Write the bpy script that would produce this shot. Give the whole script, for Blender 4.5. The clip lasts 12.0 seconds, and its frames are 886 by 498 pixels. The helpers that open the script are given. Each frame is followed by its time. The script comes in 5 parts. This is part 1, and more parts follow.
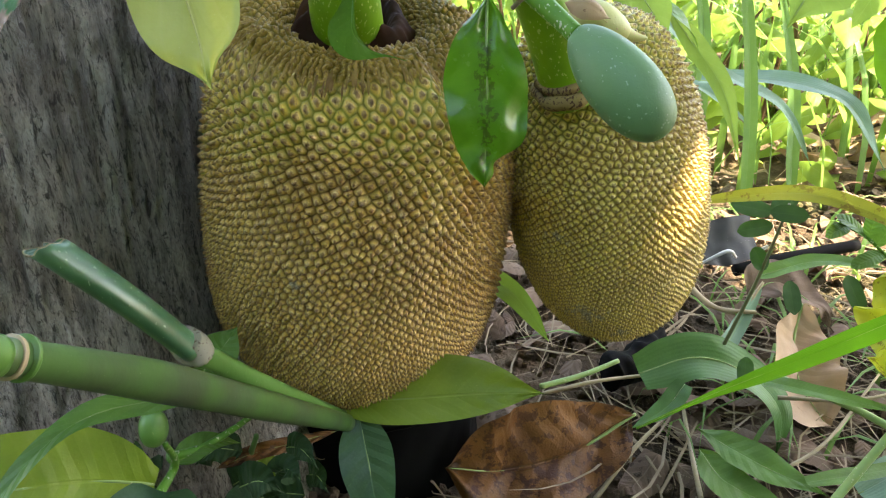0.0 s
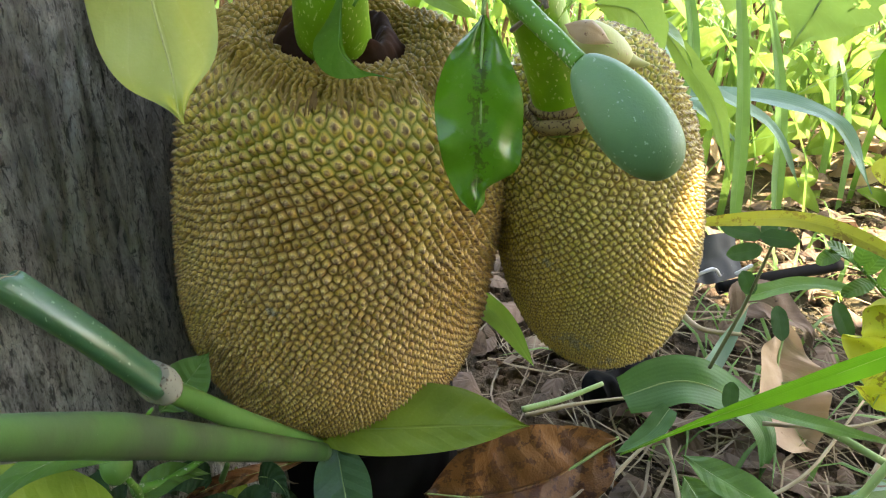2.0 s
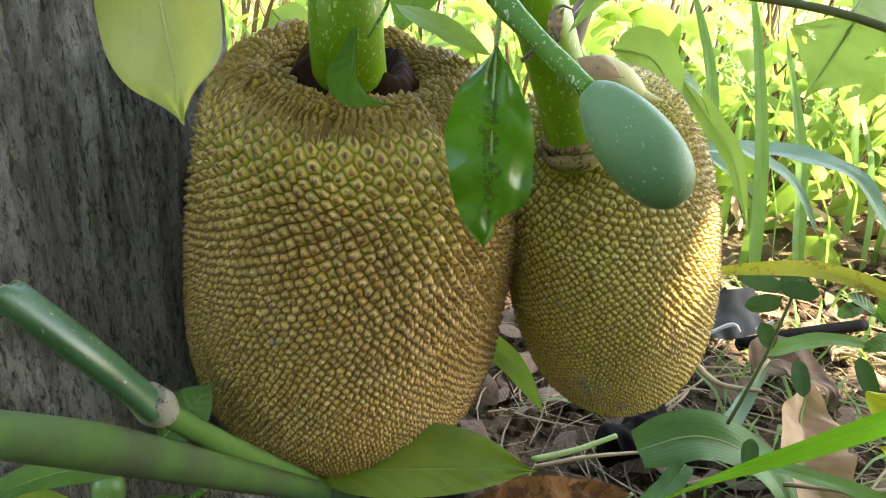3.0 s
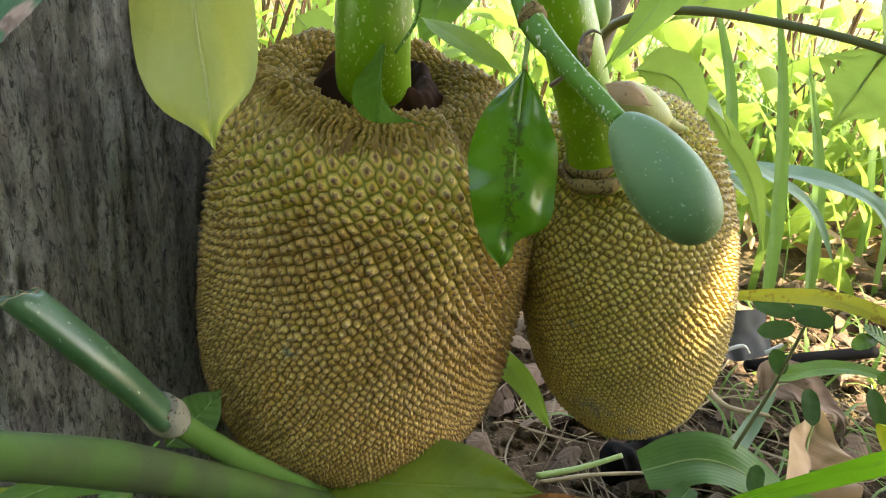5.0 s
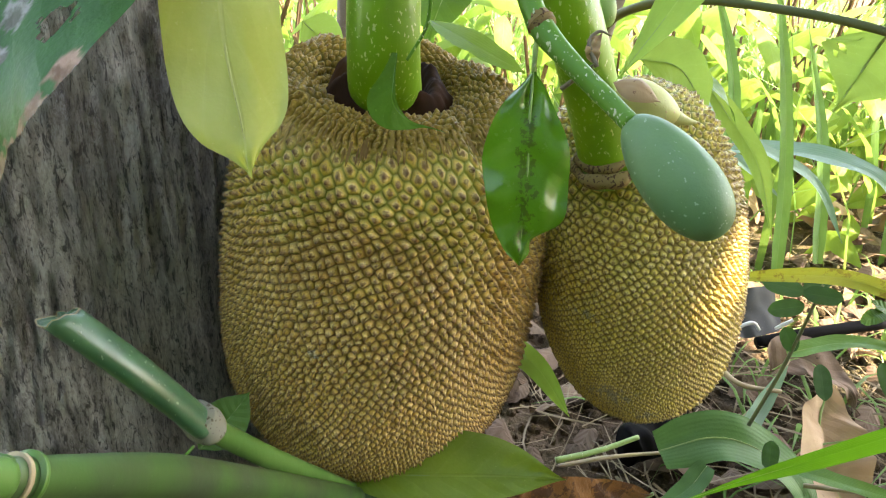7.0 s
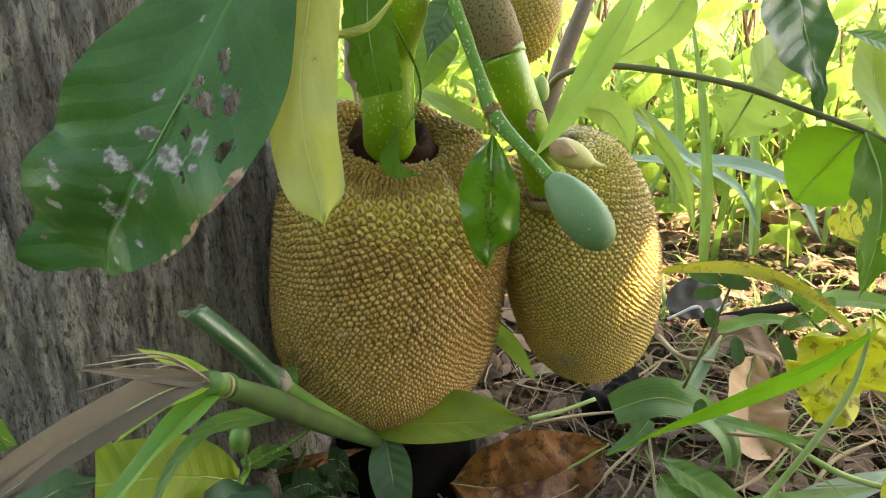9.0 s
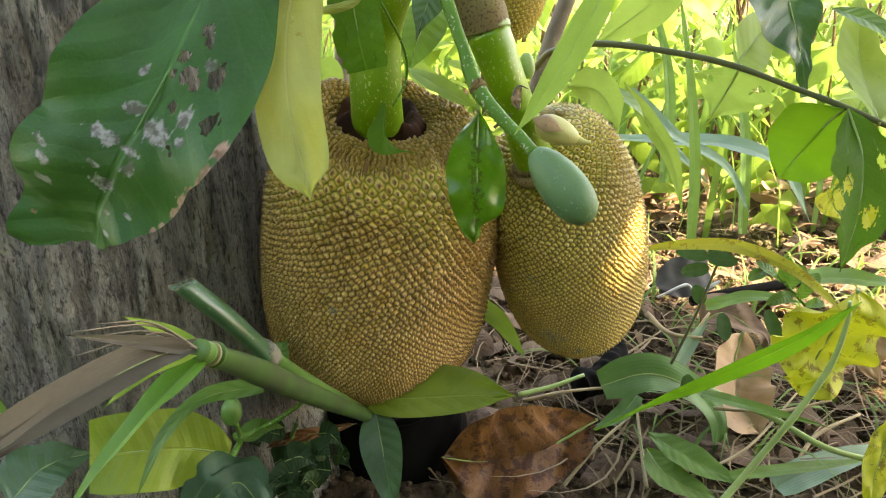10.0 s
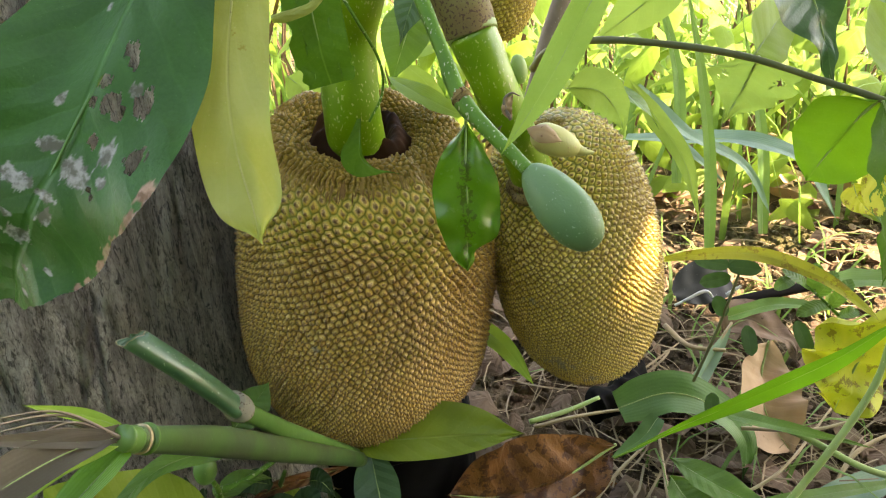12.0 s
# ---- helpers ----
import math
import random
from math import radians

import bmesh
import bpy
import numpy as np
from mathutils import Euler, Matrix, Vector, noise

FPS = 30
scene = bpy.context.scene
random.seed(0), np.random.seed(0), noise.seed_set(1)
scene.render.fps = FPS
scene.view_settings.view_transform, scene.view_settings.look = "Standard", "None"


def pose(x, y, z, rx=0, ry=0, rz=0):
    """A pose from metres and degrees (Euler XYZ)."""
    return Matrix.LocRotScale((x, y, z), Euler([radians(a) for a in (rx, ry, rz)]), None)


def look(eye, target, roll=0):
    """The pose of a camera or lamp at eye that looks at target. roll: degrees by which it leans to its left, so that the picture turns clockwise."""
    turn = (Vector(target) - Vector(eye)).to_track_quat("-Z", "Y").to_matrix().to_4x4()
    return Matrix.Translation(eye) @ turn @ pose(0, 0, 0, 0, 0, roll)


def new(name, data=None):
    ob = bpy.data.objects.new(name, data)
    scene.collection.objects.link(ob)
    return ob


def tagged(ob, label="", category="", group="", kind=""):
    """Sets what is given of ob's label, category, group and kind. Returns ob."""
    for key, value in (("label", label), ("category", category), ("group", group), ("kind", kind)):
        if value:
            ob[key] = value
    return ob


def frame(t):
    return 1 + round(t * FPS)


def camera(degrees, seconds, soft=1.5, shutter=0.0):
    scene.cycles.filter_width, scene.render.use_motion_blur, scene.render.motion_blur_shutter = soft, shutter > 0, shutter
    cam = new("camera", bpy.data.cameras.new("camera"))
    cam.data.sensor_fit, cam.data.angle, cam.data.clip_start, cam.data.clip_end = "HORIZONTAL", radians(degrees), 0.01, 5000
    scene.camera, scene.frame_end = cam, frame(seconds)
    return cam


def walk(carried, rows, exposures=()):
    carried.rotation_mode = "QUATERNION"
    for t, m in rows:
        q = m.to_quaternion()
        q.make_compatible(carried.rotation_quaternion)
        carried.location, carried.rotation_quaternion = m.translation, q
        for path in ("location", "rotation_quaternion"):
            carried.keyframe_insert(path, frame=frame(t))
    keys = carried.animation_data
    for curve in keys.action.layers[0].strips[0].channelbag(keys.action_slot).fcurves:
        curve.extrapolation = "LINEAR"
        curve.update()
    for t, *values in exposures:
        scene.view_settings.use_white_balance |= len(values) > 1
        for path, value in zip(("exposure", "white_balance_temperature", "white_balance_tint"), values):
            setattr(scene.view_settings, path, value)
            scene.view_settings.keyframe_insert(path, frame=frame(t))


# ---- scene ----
from mathutils import kdtree

cam = camera(62.9, 12.0, soft=1.15)
LEVEL = pose(0, 0, 0.55, -6.0) @ pose(0, 0, -0.393)  # sets the fitted path level over the ground
PATH = [
    (0, (0.032, 0.003, 0.393), (-0.085, 1.885, -0.275), -0.4),
    (0.5, (0.023, 0.012, 0.392), (-0.051, 1.938, -0.144), 0.8),
    (1, (0.026, 0.034, 0.403), (0.035, 1.91, -0.291), 0.3),
    (1.5, (0.027, 0.034, 0.4), (0.015, 1.895, -0.333), 0.1),
    (2, (0.024, 0.032, 0.403), (-0.03, 1.916, -0.268), 1.5),
    (2.5, (0.029, 0.031, 0.389), (-0.061, 1.96, -0.132), 1.6),
    (3, (0.032, 0.033, 0.387), (-0.085, 1.96, -0.136), 2.6),
    (3.2, (0.032, 0.033, 0.372), (-0.081, 1.967, -0.126), 4.2),
    (4.8, (0.021, 0.036, 0.394), (-0.119, 1.96, -0.136), 5.3),
    (5, (0.024, 0.038, 0.397), (-0.111, 1.964, -0.128), 5.0),
    (5.5, (0.022, 0.047, 0.396), (-0.051, 1.964, -0.168), 5.2),
    (6, (0.02, 0.043, 0.395), (-0.064, 1.957, -0.178), 5.4),
    (6.5, (0.015, 0.035, 0.407), (-0.111, 1.945, -0.171), 3.6),
    (6.7, (0.016, 0.032, 0.408), (-0.122, 1.944, -0.163), 3.0),
    (8.3, (0.011, -0.047, 0.43), (-0.13, 1.866, -0.137), 1.8),
    (8.5, (0.017, -0.081, 0.436), (-0.109, 1.832, -0.133), 2.1),
    (9, (0.032, -0.153, 0.476), (-0.095, 1.756, -0.104), 1.1),
    (9.5, (0.034, -0.158, 0.476), (-0.071, 1.75, -0.115), 1.4),
    (10, (0.041, -0.163, 0.472), (-0.075, 1.734, -0.151), 1.0),
    (10.5, (0.041, -0.163, 0.472), (-0.084, 1.736, -0.142), 0.9),
    (11, (0.04, -0.156, 0.473), (-0.101, 1.747, -0.128), 0.5),
    (11.5, (0.047, -0.128, 0.479), (-0.103, 1.778, -0.108), -0.7),
    (12, (0.055, -0.089, 0.472), (-0.096, 1.806, -0.149), -1.7),
]
walk(cam, [(t, LEVEL @ look(eye, target, roll)) for t, eye, target, roll in PATH], exposures=[(0, 3.48, 8210, 16), (0.5, 3.53, 8100, 16), (1, 3.43, 8320, 16), (1.5, 3.53, 8210, 16), (2, 3.48, 8210, 16), (2.5, 3.43, 8210, 16), (3, 3.43, 8320, 16), (5, 3.25, 9070, 16), (5.5, 3.23, 9070, 17), (6.5, 3.48, 8640, 16), (8.5, 3.62, 9400, 18), (9, 3.35, 9720, 18), (12, 3.35, 9940, 18)])

# ---------------------------------------------------------------- light
SUN_DIR = Vector((0.6, 0.1, 0.79)).normalized()
world = bpy.data.worlds.new("sky")
scene.world = world
world.use_nodes = True
wn = world.node_tree
sky = wn.nodes.new("ShaderNodeTexSky")
sky.sky_type, sky.sun_disc = "NISHITA", False
sky.sun_elevation = math.asin(SUN_DIR.z)
sky.sun_rotation = math.atan2(SUN_DIR.x, SUN_DIR.y)
wn.links.new(sky.outputs[0], wn.nodes["Background"].inputs[0])
wn.nodes["Background"].inputs[1].default_value = 0.15
sun = new("sun", bpy.data.lights.new("sun", "SUN"))
sun.data.energy, sun.data.angle, sun.data.color = 3.7, radians(0.6), (1.0, 0.93, 0.8)
sun.matrix_world = look(SUN_DIR * 20, (0, 0, 0))


# ---------------------------------------------------------------- materials
class Nodes:
    """A small writer of node materials."""

    def __init__(self, name):
        self.m = bpy.data.materials.new(name)
        self.m.use_nodes = True
        self.t = self.m.node_tree
        self.t.nodes.clear()
        self.out = self.t.nodes.new("ShaderNodeOutputMaterial")

    def put(self, socket, value):
        if isinstance(value, bpy.types.NodeSocket):
            self.t.links.new(value, socket)
        elif value is not None:
            if socket.type == "RGBA" and len(value) == 3:
                value = (*value, 1)
            socket.default_value = value

    def node(self, kind, *values):
        n = self.t.nodes.new("ShaderNode" + kind)
        for i, v in enumerate(values):
            self.put(n.inputs[i], v)
        return n

    def math(self, op, a, b=None, c=None, clamp=False):
        n = self.node("Math", a, b, c)
        n.operation, n.use_clamp = op, clamp
        return n.outputs[0]

    def step(self, x, lo, hi):
        n = self.node("MapRange", x, lo, hi, 0.0, 1.0)
        n.interpolation_type = "SMOOTHSTEP"
        return n.outputs[0]

    def mix(self, f, a, b, mode="MIX"):
        n = self.t.nodes.new("ShaderNodeMix")
        n.data_type, n.blend_type = "RGBA", mode
        self.put(n.inputs[0], f), self.put(n.inputs[6], a), self.put(n.inputs[7], b)
        return n.outputs[2]

    def attr(self, name):
        n = self.node("Attribute")
        n.attribute_name = name
        return n.outputs["Fac"]

    def noise(self, scale, detail=4.0, rough=0.55, stretch=(1, 1, 1), space="Object", distort=0.0):
        c = self.node("TexCoord").outputs[space]
        mp = self.node("Mapping", c)
        mp.inputs["Scale"].default_value = stretch
        n = self.node("TexNoise", mp.outputs[0])
        n.inputs["Scale"].default_value, n.inputs["Detail"].default_value = scale, detail
        n.inputs["Roughness"].default_value, n.inputs["Distortion"].default_value = rough, distort
        return n.outputs[0]

    def bump(self, h, strength=0.4, dist=0.001):
        n = self.node("Bump")
        n.inputs["Strength"].default_value, n.inputs["Distance"].default_value = strength, dist
        self.put(n.inputs["Height"], h)
        return n.outputs[0]

    def surface(self, color, rough=0.6, normal=None, spec=0.5, thin=0.0, thin_color=None, coat=0.0, sheen=0.0):
        p = self.t.nodes.new("ShaderNodeBsdfPrincipled")
        self.put(p.inputs["Base Color"], color), self.put(p.inputs["Roughness"], rough)
        self.put(p.inputs["Specular IOR Level"], spec), self.put(p.inputs["Coat Weight"], coat)
        p.inputs["Coat Roughness"].default_value = 0.2
        if normal is not None:
            self.put(p.inputs["Normal"], normal)
        last = p.outputs[0]
        if thin:
            tr = self.node("BsdfTranslucent", thin_color if thin_color is not None else color)
            mx = self.node("MixShader", thin)
            self.t.links.new(last, mx.inputs[1]), self.t.links.new(tr.outputs[0], mx.inputs[2])
            last = mx.outputs[0]
        self.t.links.new(last, self.out.inputs[0])
        return self.m


def leaf_material(name, dark, light, vein, rough=0.4, thin=0.35, glow=None, veins=9.0, slant=1.2, blotch=None, blotch_at=0.62, scar=False, spec=0.4, debris=False, lat=0.2, relief=0.45):
    """A leaf: two greens in patches, a pale midrib, slanting side veins, light coming through."""
    n = Nodes(name)
    uv = n.node("UVMap")
    uv.uv_map = "leaf"
    s = n.node("SeparateXYZ", uv.outputs[0])
    u, v = s.outputs[0], s.outputs[1]
    av = n.math("ABSOLUTE", v)
    rnd = n.node("ObjectInfo").outputs["Random"]
    wander = n.math("MULTIPLY", n.noise(35.0, 2.0), 0.5)
    if veins:
        side = n.math("ADD", n.math("SUBTRACT", n.math("MULTIPLY", u, veins), n.math("MULTIPLY", av, slant)), wander)
    else:
        side = n.math("MULTIPLY", av, 6.0)
    tri = n.math("ABSOLUTE", n.math("SUBTRACT", n.math("FRACT", side), 0.5))
    lateral = n.math("SUBTRACT", 1.0, n.step(tri, 0.0, 0.09))
    mid = n.math("SUBTRACT", 1.0, n.step(av, 0.012, 0.05))
    patch = n.step(n.noise(28.0), 0.35, 0.7)
    grain = n.noise(420.0, 3.0)
    col = n.mix(patch, dark, light)
    col = n.mix(n.math("MULTIPLY", grain, 0.35), col, vein)
    col = n.mix(n.math("MULTIPLY", lateral, lat), col, vein)
    col = n.mix(n.math("MULTIPLY", mid, 0.55), col, vein)
    col = n.mix(n.math("MULTIPLY", rnd, 0.18), col, light)
    col = n.mix(n.math("MULTIPLY", n.node("NewGeometry").outputs["Random Per Island"], 0.45), col, n.mix(0.5, light, dark, "MULTIPLY"))
    col = n.mix(n.math("MULTIPLY", n.step(n.noise(9.0, 3.0), 0.45, 0.7), 0.35), col, dark, "MULTIPLY")
    col = n.mix(n.math("MULTIPLY", n.step(n.noise(700.0, 2.0), 0.7, 0.74), 0.5), col, vein)
    if blotch:
        b = n.step(n.noise(60.0, 6.0, 0.7), blotch_at, blotch_at + 0.06)
        col = n.mix(b, col, blotch)
    if debris:
        near = n.math("MULTIPLY", n.math("SUBTRACT", 0.35, av), 0.5)
        d = n.step(n.math("ADD", n.noise(240.0, 5.0, 0.7), near), 0.62, 0.66)
        col = n.mix(n.math("MULTIPLY", d, 0.85), col, (0.025, 0.02, 0.01))
    if scar:
        col = n.mix(n.attr("burn"), col, n.mix(n.step(n.noise(120.0), 0.4, 0.6), (0.16, 0.07, 0.045), (0.36, 0.21, 0.16)))
        col = n.mix(n.attr("scar"), col, n.mix(n.step(n.noise(150.0), 0.4, 0.6), (0.09, 0.08, 0.07), (0.28, 0.265, 0.26)))
    h = n.math("ADD", n.math("MULTIPLY", tri, 1.3 if veins else 0.3), n.math("MULTIPLY", grain, 0.25))
    h = n.math("SUBTRACT", h, n.math("MULTIPLY", mid, 0.5))
    g = n.mix(0.6, col, glow) if glow else col
    return n.surface(col, n.math("ADD", rough, n.math("MULTIPLY", n.noise(90.0), 0.18)), n.bump(h, relief, 0.0026), spec, thin, g)


M = {}
M["leaf_glossy"] = leaf_material("leaf_glossy", (0.032, 0.145, 0.008), (0.055, 0.2, 0.012), (0.14, 0.3, 0.04), 0.16, 0.3, (0.16, 0.45, 0.015), spec=0.5, blotch=(0.02, 0.025, 0.01), blotch_at=0.72, debris=True, lat=0.06, relief=0.16)
M["leaf_torn"] = leaf_material("leaf_torn", (0.028, 0.11, 0.008), (0.045, 0.155, 0.012), (0.2, 0.36, 0.06), 0.45, 0.3, (0.14, 0.36, 0.02), lat=0.08, relief=0.25, spec=0.18)
M["leaf_round"] = leaf_material("leaf_round", (0.07, 0.21, 0.012), (0.1, 0.28, 0.02), (0.2, 0.36, 0.06), 0.4, 0.4, (0.22, 0.48, 0.02), lat=0.12, relief=0.25)
M["leaf_eaten"] = leaf_material("leaf_eaten", (0.011, 0.062, 0.012), (0.02, 0.092, 0.018), (0.06, 0.19, 0.05), 0.4, 0.15, (0.06, 0.24, 0.03), veins=11.0, slant=2.0, scar=True, spec=0.22, lat=0.12, relief=0.6)
M["leaf_green"] = leaf_material("leaf_green", (0.045, 0.13, 0.02), (0.09, 0.22, 0.035), (0.2, 0.34, 0.1), 0.38, 0.35, (0.2, 0.42, 0.03))
# brighter yellow-green copy: the look of sun behind a leaf, put into the colour
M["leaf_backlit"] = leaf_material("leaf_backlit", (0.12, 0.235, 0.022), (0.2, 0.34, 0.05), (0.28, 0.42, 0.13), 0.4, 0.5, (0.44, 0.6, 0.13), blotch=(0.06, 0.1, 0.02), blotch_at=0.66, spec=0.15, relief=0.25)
M["leaf_dark"] = leaf_material("leaf_dark", (0.025, 0.075, 0.035), (0.045, 0.12, 0.05), (0.14, 0.25, 0.11), 0.3, 0.15, (0.1, 0.28, 0.04), lat=0.1)
# darker copy of the dark leaf: shade under the fruit put into the colour
M["leaf_painted_shade"] = leaf_material("leaf_painted_shade", (0.012, 0.035, 0.012), (0.022, 0.06, 0.02), (0.06, 0.12, 0.05), 0.45, 0.1, (0.05, 0.15, 0.02), spec=0.2)
M["leaf_blue"] = leaf_material("leaf_blue", (0.14, 0.26, 0.18), (0.22, 0.36, 0.26), (0.3, 0.45, 0.3), 0.34, 0.25, (0.2, 0.4, 0.1), veins=0.0)
M["leaf_yellow"] = leaf_material("leaf_yellow", (0.33, 0.4, 0.1), (0.45, 0.51, 0.16), (0.6, 0.62, 0.3), 0.4, 0.4, (0.6, 0.56, 0.06), blotch=(0.3, 0.24, 0.05), blotch_at=0.66, veins=4.0, slant=1.3, lat=0.16, relief=0.4)
M["leaf_dying"] = leaf_material("leaf_dying", (0.34, 0.4, 0.03), (0.5, 0.5, 0.05), (0.42, 0.46, 0.08), 0.5, 0.35, (0.52, 0.56, 0.03), blotch=(0.12, 0.065, 0.015), blotch_at=0.54)
M["leaf_sea"] = leaf_material("leaf_sea", (0.026, 0.08, 0.045), (0.05, 0.12, 0.07), (0.11, 0.2, 0.12), 0.45, 0.2, (0.12, 0.3, 0.08), veins=5.0, slant=1.5)
M["leaf_fresh"] = leaf_material("leaf_fresh", (0.07, 0.24, 0.012), (0.11, 0.32, 0.02), (0.16, 0.36, 0.05), 0.4, 0.35, (0.2, 0.5, 0.02), veins=0.0)
M["litter"] = leaf_material("litter", (0.09, 0.055, 0.035), (0.2, 0.13, 0.085), (0.28, 0.2, 0.14), 0.7, 0.15, (0.3, 0.18, 0.1), blotch=(0.05, 0.03, 0.02), blotch_at=0.6)
M["leaf_strap"] = leaf_material("leaf_strap", (0.26, 0.28, 0.025), (0.4, 0.38, 0.045), (0.4, 0.4, 0.1), 0.4, 0.35, (0.5, 0.5, 0.04), veins=0.0, blotch=(0.16, 0.09, 0.02), blotch_at=0.54)
M["leaflet"] = leaf_material("leaflet", (0.02, 0.065, 0.02), (0.035, 0.1, 0.03), (0.07, 0.15, 0.05), 0.45, 0.2, (0.1, 0.28, 0.03), veins=0.0, lat=0.0, relief=0.1)
M["leaf_lime"] = leaf_material("leaf_lime", (0.2, 0.36, 0.05), (0.28, 0.46, 0.08), (0.4, 0.55, 0.16), 0.5, 0.4, (0.4, 0.6, 0.08), veins=0.0, lat=0.05, relief=0.25)
M["leaf_olive"] = leaf_material("leaf_olive", (0.16, 0.26, 0.02), (0.24, 0.34, 0.03), (0.36, 0.44, 0.1), 0.35, 0.3, (0.3, 0.4, 0.03))
M["grass"] = leaf_material("grass", (0.055, 0.16, 0.022), (0.13, 0.28, 0.055), (0.2, 0.35, 0.1), 0.3, 0.36, (0.28, 0.46, 0.1), veins=0.0)
M["grass_dark"] = leaf_material("grass_dark", (0.04, 0.13, 0.03), (0.075, 0.2, 0.05), (0.14, 0.28, 0.09), 0.36, 0.25, (0.15, 0.35, 0.05), veins=0.0, lat=0.1)
M["leaf_brown"] = leaf_material("leaf_brown", (0.08, 0.028, 0.008), (0.22, 0.095, 0.025), (0.24, 0.12, 0.045), 0.4, 0.15, (0.4, 0.17, 0.05), blotch=(0.045, 0.017, 0.009), blotch_at=0.5, veins=7.0, relief=1.0, spec=0.25)
M["leaf_tan"] = leaf_material("leaf_tan", (0.33, 0.22, 0.13), (0.45, 0.32, 0.2), (0.5, 0.38, 0.26), 0.6, 0.2, (0.55, 0.35, 0.2), blotch=(0.2, 0.12, 0.07), blotch_at=0.64)
M["leaf_sheath"] = leaf_material("leaf_sheath", (0.06, 0.046, 0.038), (0.1, 0.075, 0.06), (0.09, 0.13, 0.05), 0.5, 0.25, (0.22, 0.15, 0.08), veins=0.0, lat=0.04, relief=0.12)


def stem_material(name, base, other, fleck, rough=0.4, stretch=(1, 1, 0.12), scale=160.0, flecks=0.66, spec=0.5):
    n = Nodes(name)
    f = n.noise(scale, 5.0, 0.6, stretch)
    big = n.noise(22.0, 3.0)
    spots = n.step(n.noise(460.0, 2.0, 0.5, (1, 1, max(0.6, stretch[2]))), flecks, flecks + 0.05)
    col = n.mix(n.step(big, 0.3, 0.7), base, other)
    col = n.mix(n.math("MULTIPLY", f, 0.5), col, other)
    col = n.mix(spots, col, fleck)
    island = n.node("NewGeometry").outputs["Random Per Island"]
    col = n.mix(n.math("MULTIPLY", island, 0.35), col, n.mix(0.6, base, other, "MULTIPLY"))
    return n.surface(col, rough, n.bump(n.math("ADD", f, spots), 0.3, 0.0008), spec)


M["stalk_green"] = stem_material("stalk_green", (0.1, 0.25, 0.008), (0.18, 0.35, 0.012), (0.42, 0.5, 0.2), 0.34, flecks=0.62)
M["stalk_brown"] = stem_material("stalk_brown", (0.17, 0.095, 0.04), (0.2, 0.18, 0.05), (0.085, 0.04, 0.02), 0.7, (1, 1, 1), 300.0, 0.55)
M["stem_green"] = stem_material("stem_green", (0.055, 0.18, 0.018), (0.1, 0.26, 0.03), (0.5, 0.54, 0.4), 0.45, flecks=0.61, spec=0.3)
M["stem_blue"] = stem_material("stem_blue", (0.022, 0.085, 0.035), (0.06, 0.15, 0.075), (0.25, 0.36, 0.25), 0.33, flecks=0.68, spec=0.6)
M["stem_pale"] = stem_material("stem_pale", (0.2, 0.31, 0.09), (0.3, 0.42, 0.15), (0.5, 0.5, 0.3), 0.5)
M["stem_dark"] = stem_material("stem_dark", (0.08, 0.09, 0.035), (0.12, 0.14, 0.05), (0.16, 0.13, 0.08), 0.6)
M["wood"] = stem_material("wood", (0.13, 0.1, 0.075), (0.22, 0.18, 0.14), (0.3, 0.27, 0.22), 0.8)
M["straw"] = stem_material("straw", (0.3, 0.225, 0.13), (0.44, 0.35, 0.22), (0.2, 0.13, 0.08), 0.7)
M["straw_old"] = stem_material("straw_old", (0.17, 0.12, 0.07), (0.3, 0.23, 0.14), (0.12, 0.08, 0.05), 0.8)
M["film_white"] = stem_material("film_white", (0.45, 0.45, 0.44), (0.6, 0.6, 0.58), (0.3, 0.3, 0.29), 0.5)
M["fibre"] = stem_material("fibre", (0.2, 0.15, 0.11), (0.3, 0.24, 0.18), (0.12, 0.08, 0.06), 0.7)
M["young"] = stem_material("young", (0.07, 0.17, 0.07), (0.115, 0.235, 0.108), (0.24, 0.37, 0.25), 0.5, (1, 1, 1), 240.0, 0.66)
M["leaf_yellow_rib"] = stem_material("leaf_yellow_rib", (0.5, 0.5, 0.16), (0.58, 0.58, 0.24), (0.4, 0.36, 0.14), 0.5)
M["rib_green"] = stem_material("rib_green", (0.06, 0.18, 0.04), (0.08, 0.22, 0.05), (0.12, 0.26, 0.08), 0.5)
M["bud"] = stem_material("bud", (0.45, 0.42, 0.14), (0.5, 0.5, 0.2), (0.5, 0.35, 0.2), 0.5)
M["bract"] = stem_material("bract", (0.3, 0.16, 0.08), (0.4, 0.27, 0.14), (0.18, 0.08, 0.04), 0.6)
M["stem_moss"] = stem_material("stem_moss", (0.06, 0.16, 0.03), (0.1, 0.22, 0.05), (0.14, 0.26, 0.08), 0.4, flecks=0.7)
M["stem_dull"] = stem_material("stem_dull", (0.06, 0.17, 0.03), (0.045, 0.06, 0.035), (0.2, 0.22, 0.17), 0.4, (1, 1, 1), 60.0, 0.74)
M["plastic"] = stem_material("plastic", (0.004, 0.004, 0.0045), (0.007, 0.007, 0.007), (0.02, 0.02, 0.02), 0.6, (1, 1, 1), 80.0, 0.75, 0.03)
M["sheet"] = stem_material("sheet", (0.035, 0.04, 0.042), (0.055, 0.06, 0.062), (0.3, 0.3, 0.3), 0.5, (1, 1, 1), 60.0, 0.72, 0.1)
M["scar_grey"] = stem_material("scar_grey", (0.16, 0.15, 0.11), (0.26, 0.25, 0.2), (0.08, 0.06, 0.04), 0.8, (1, 1, 1), 200.0, 0.6, 0.2)
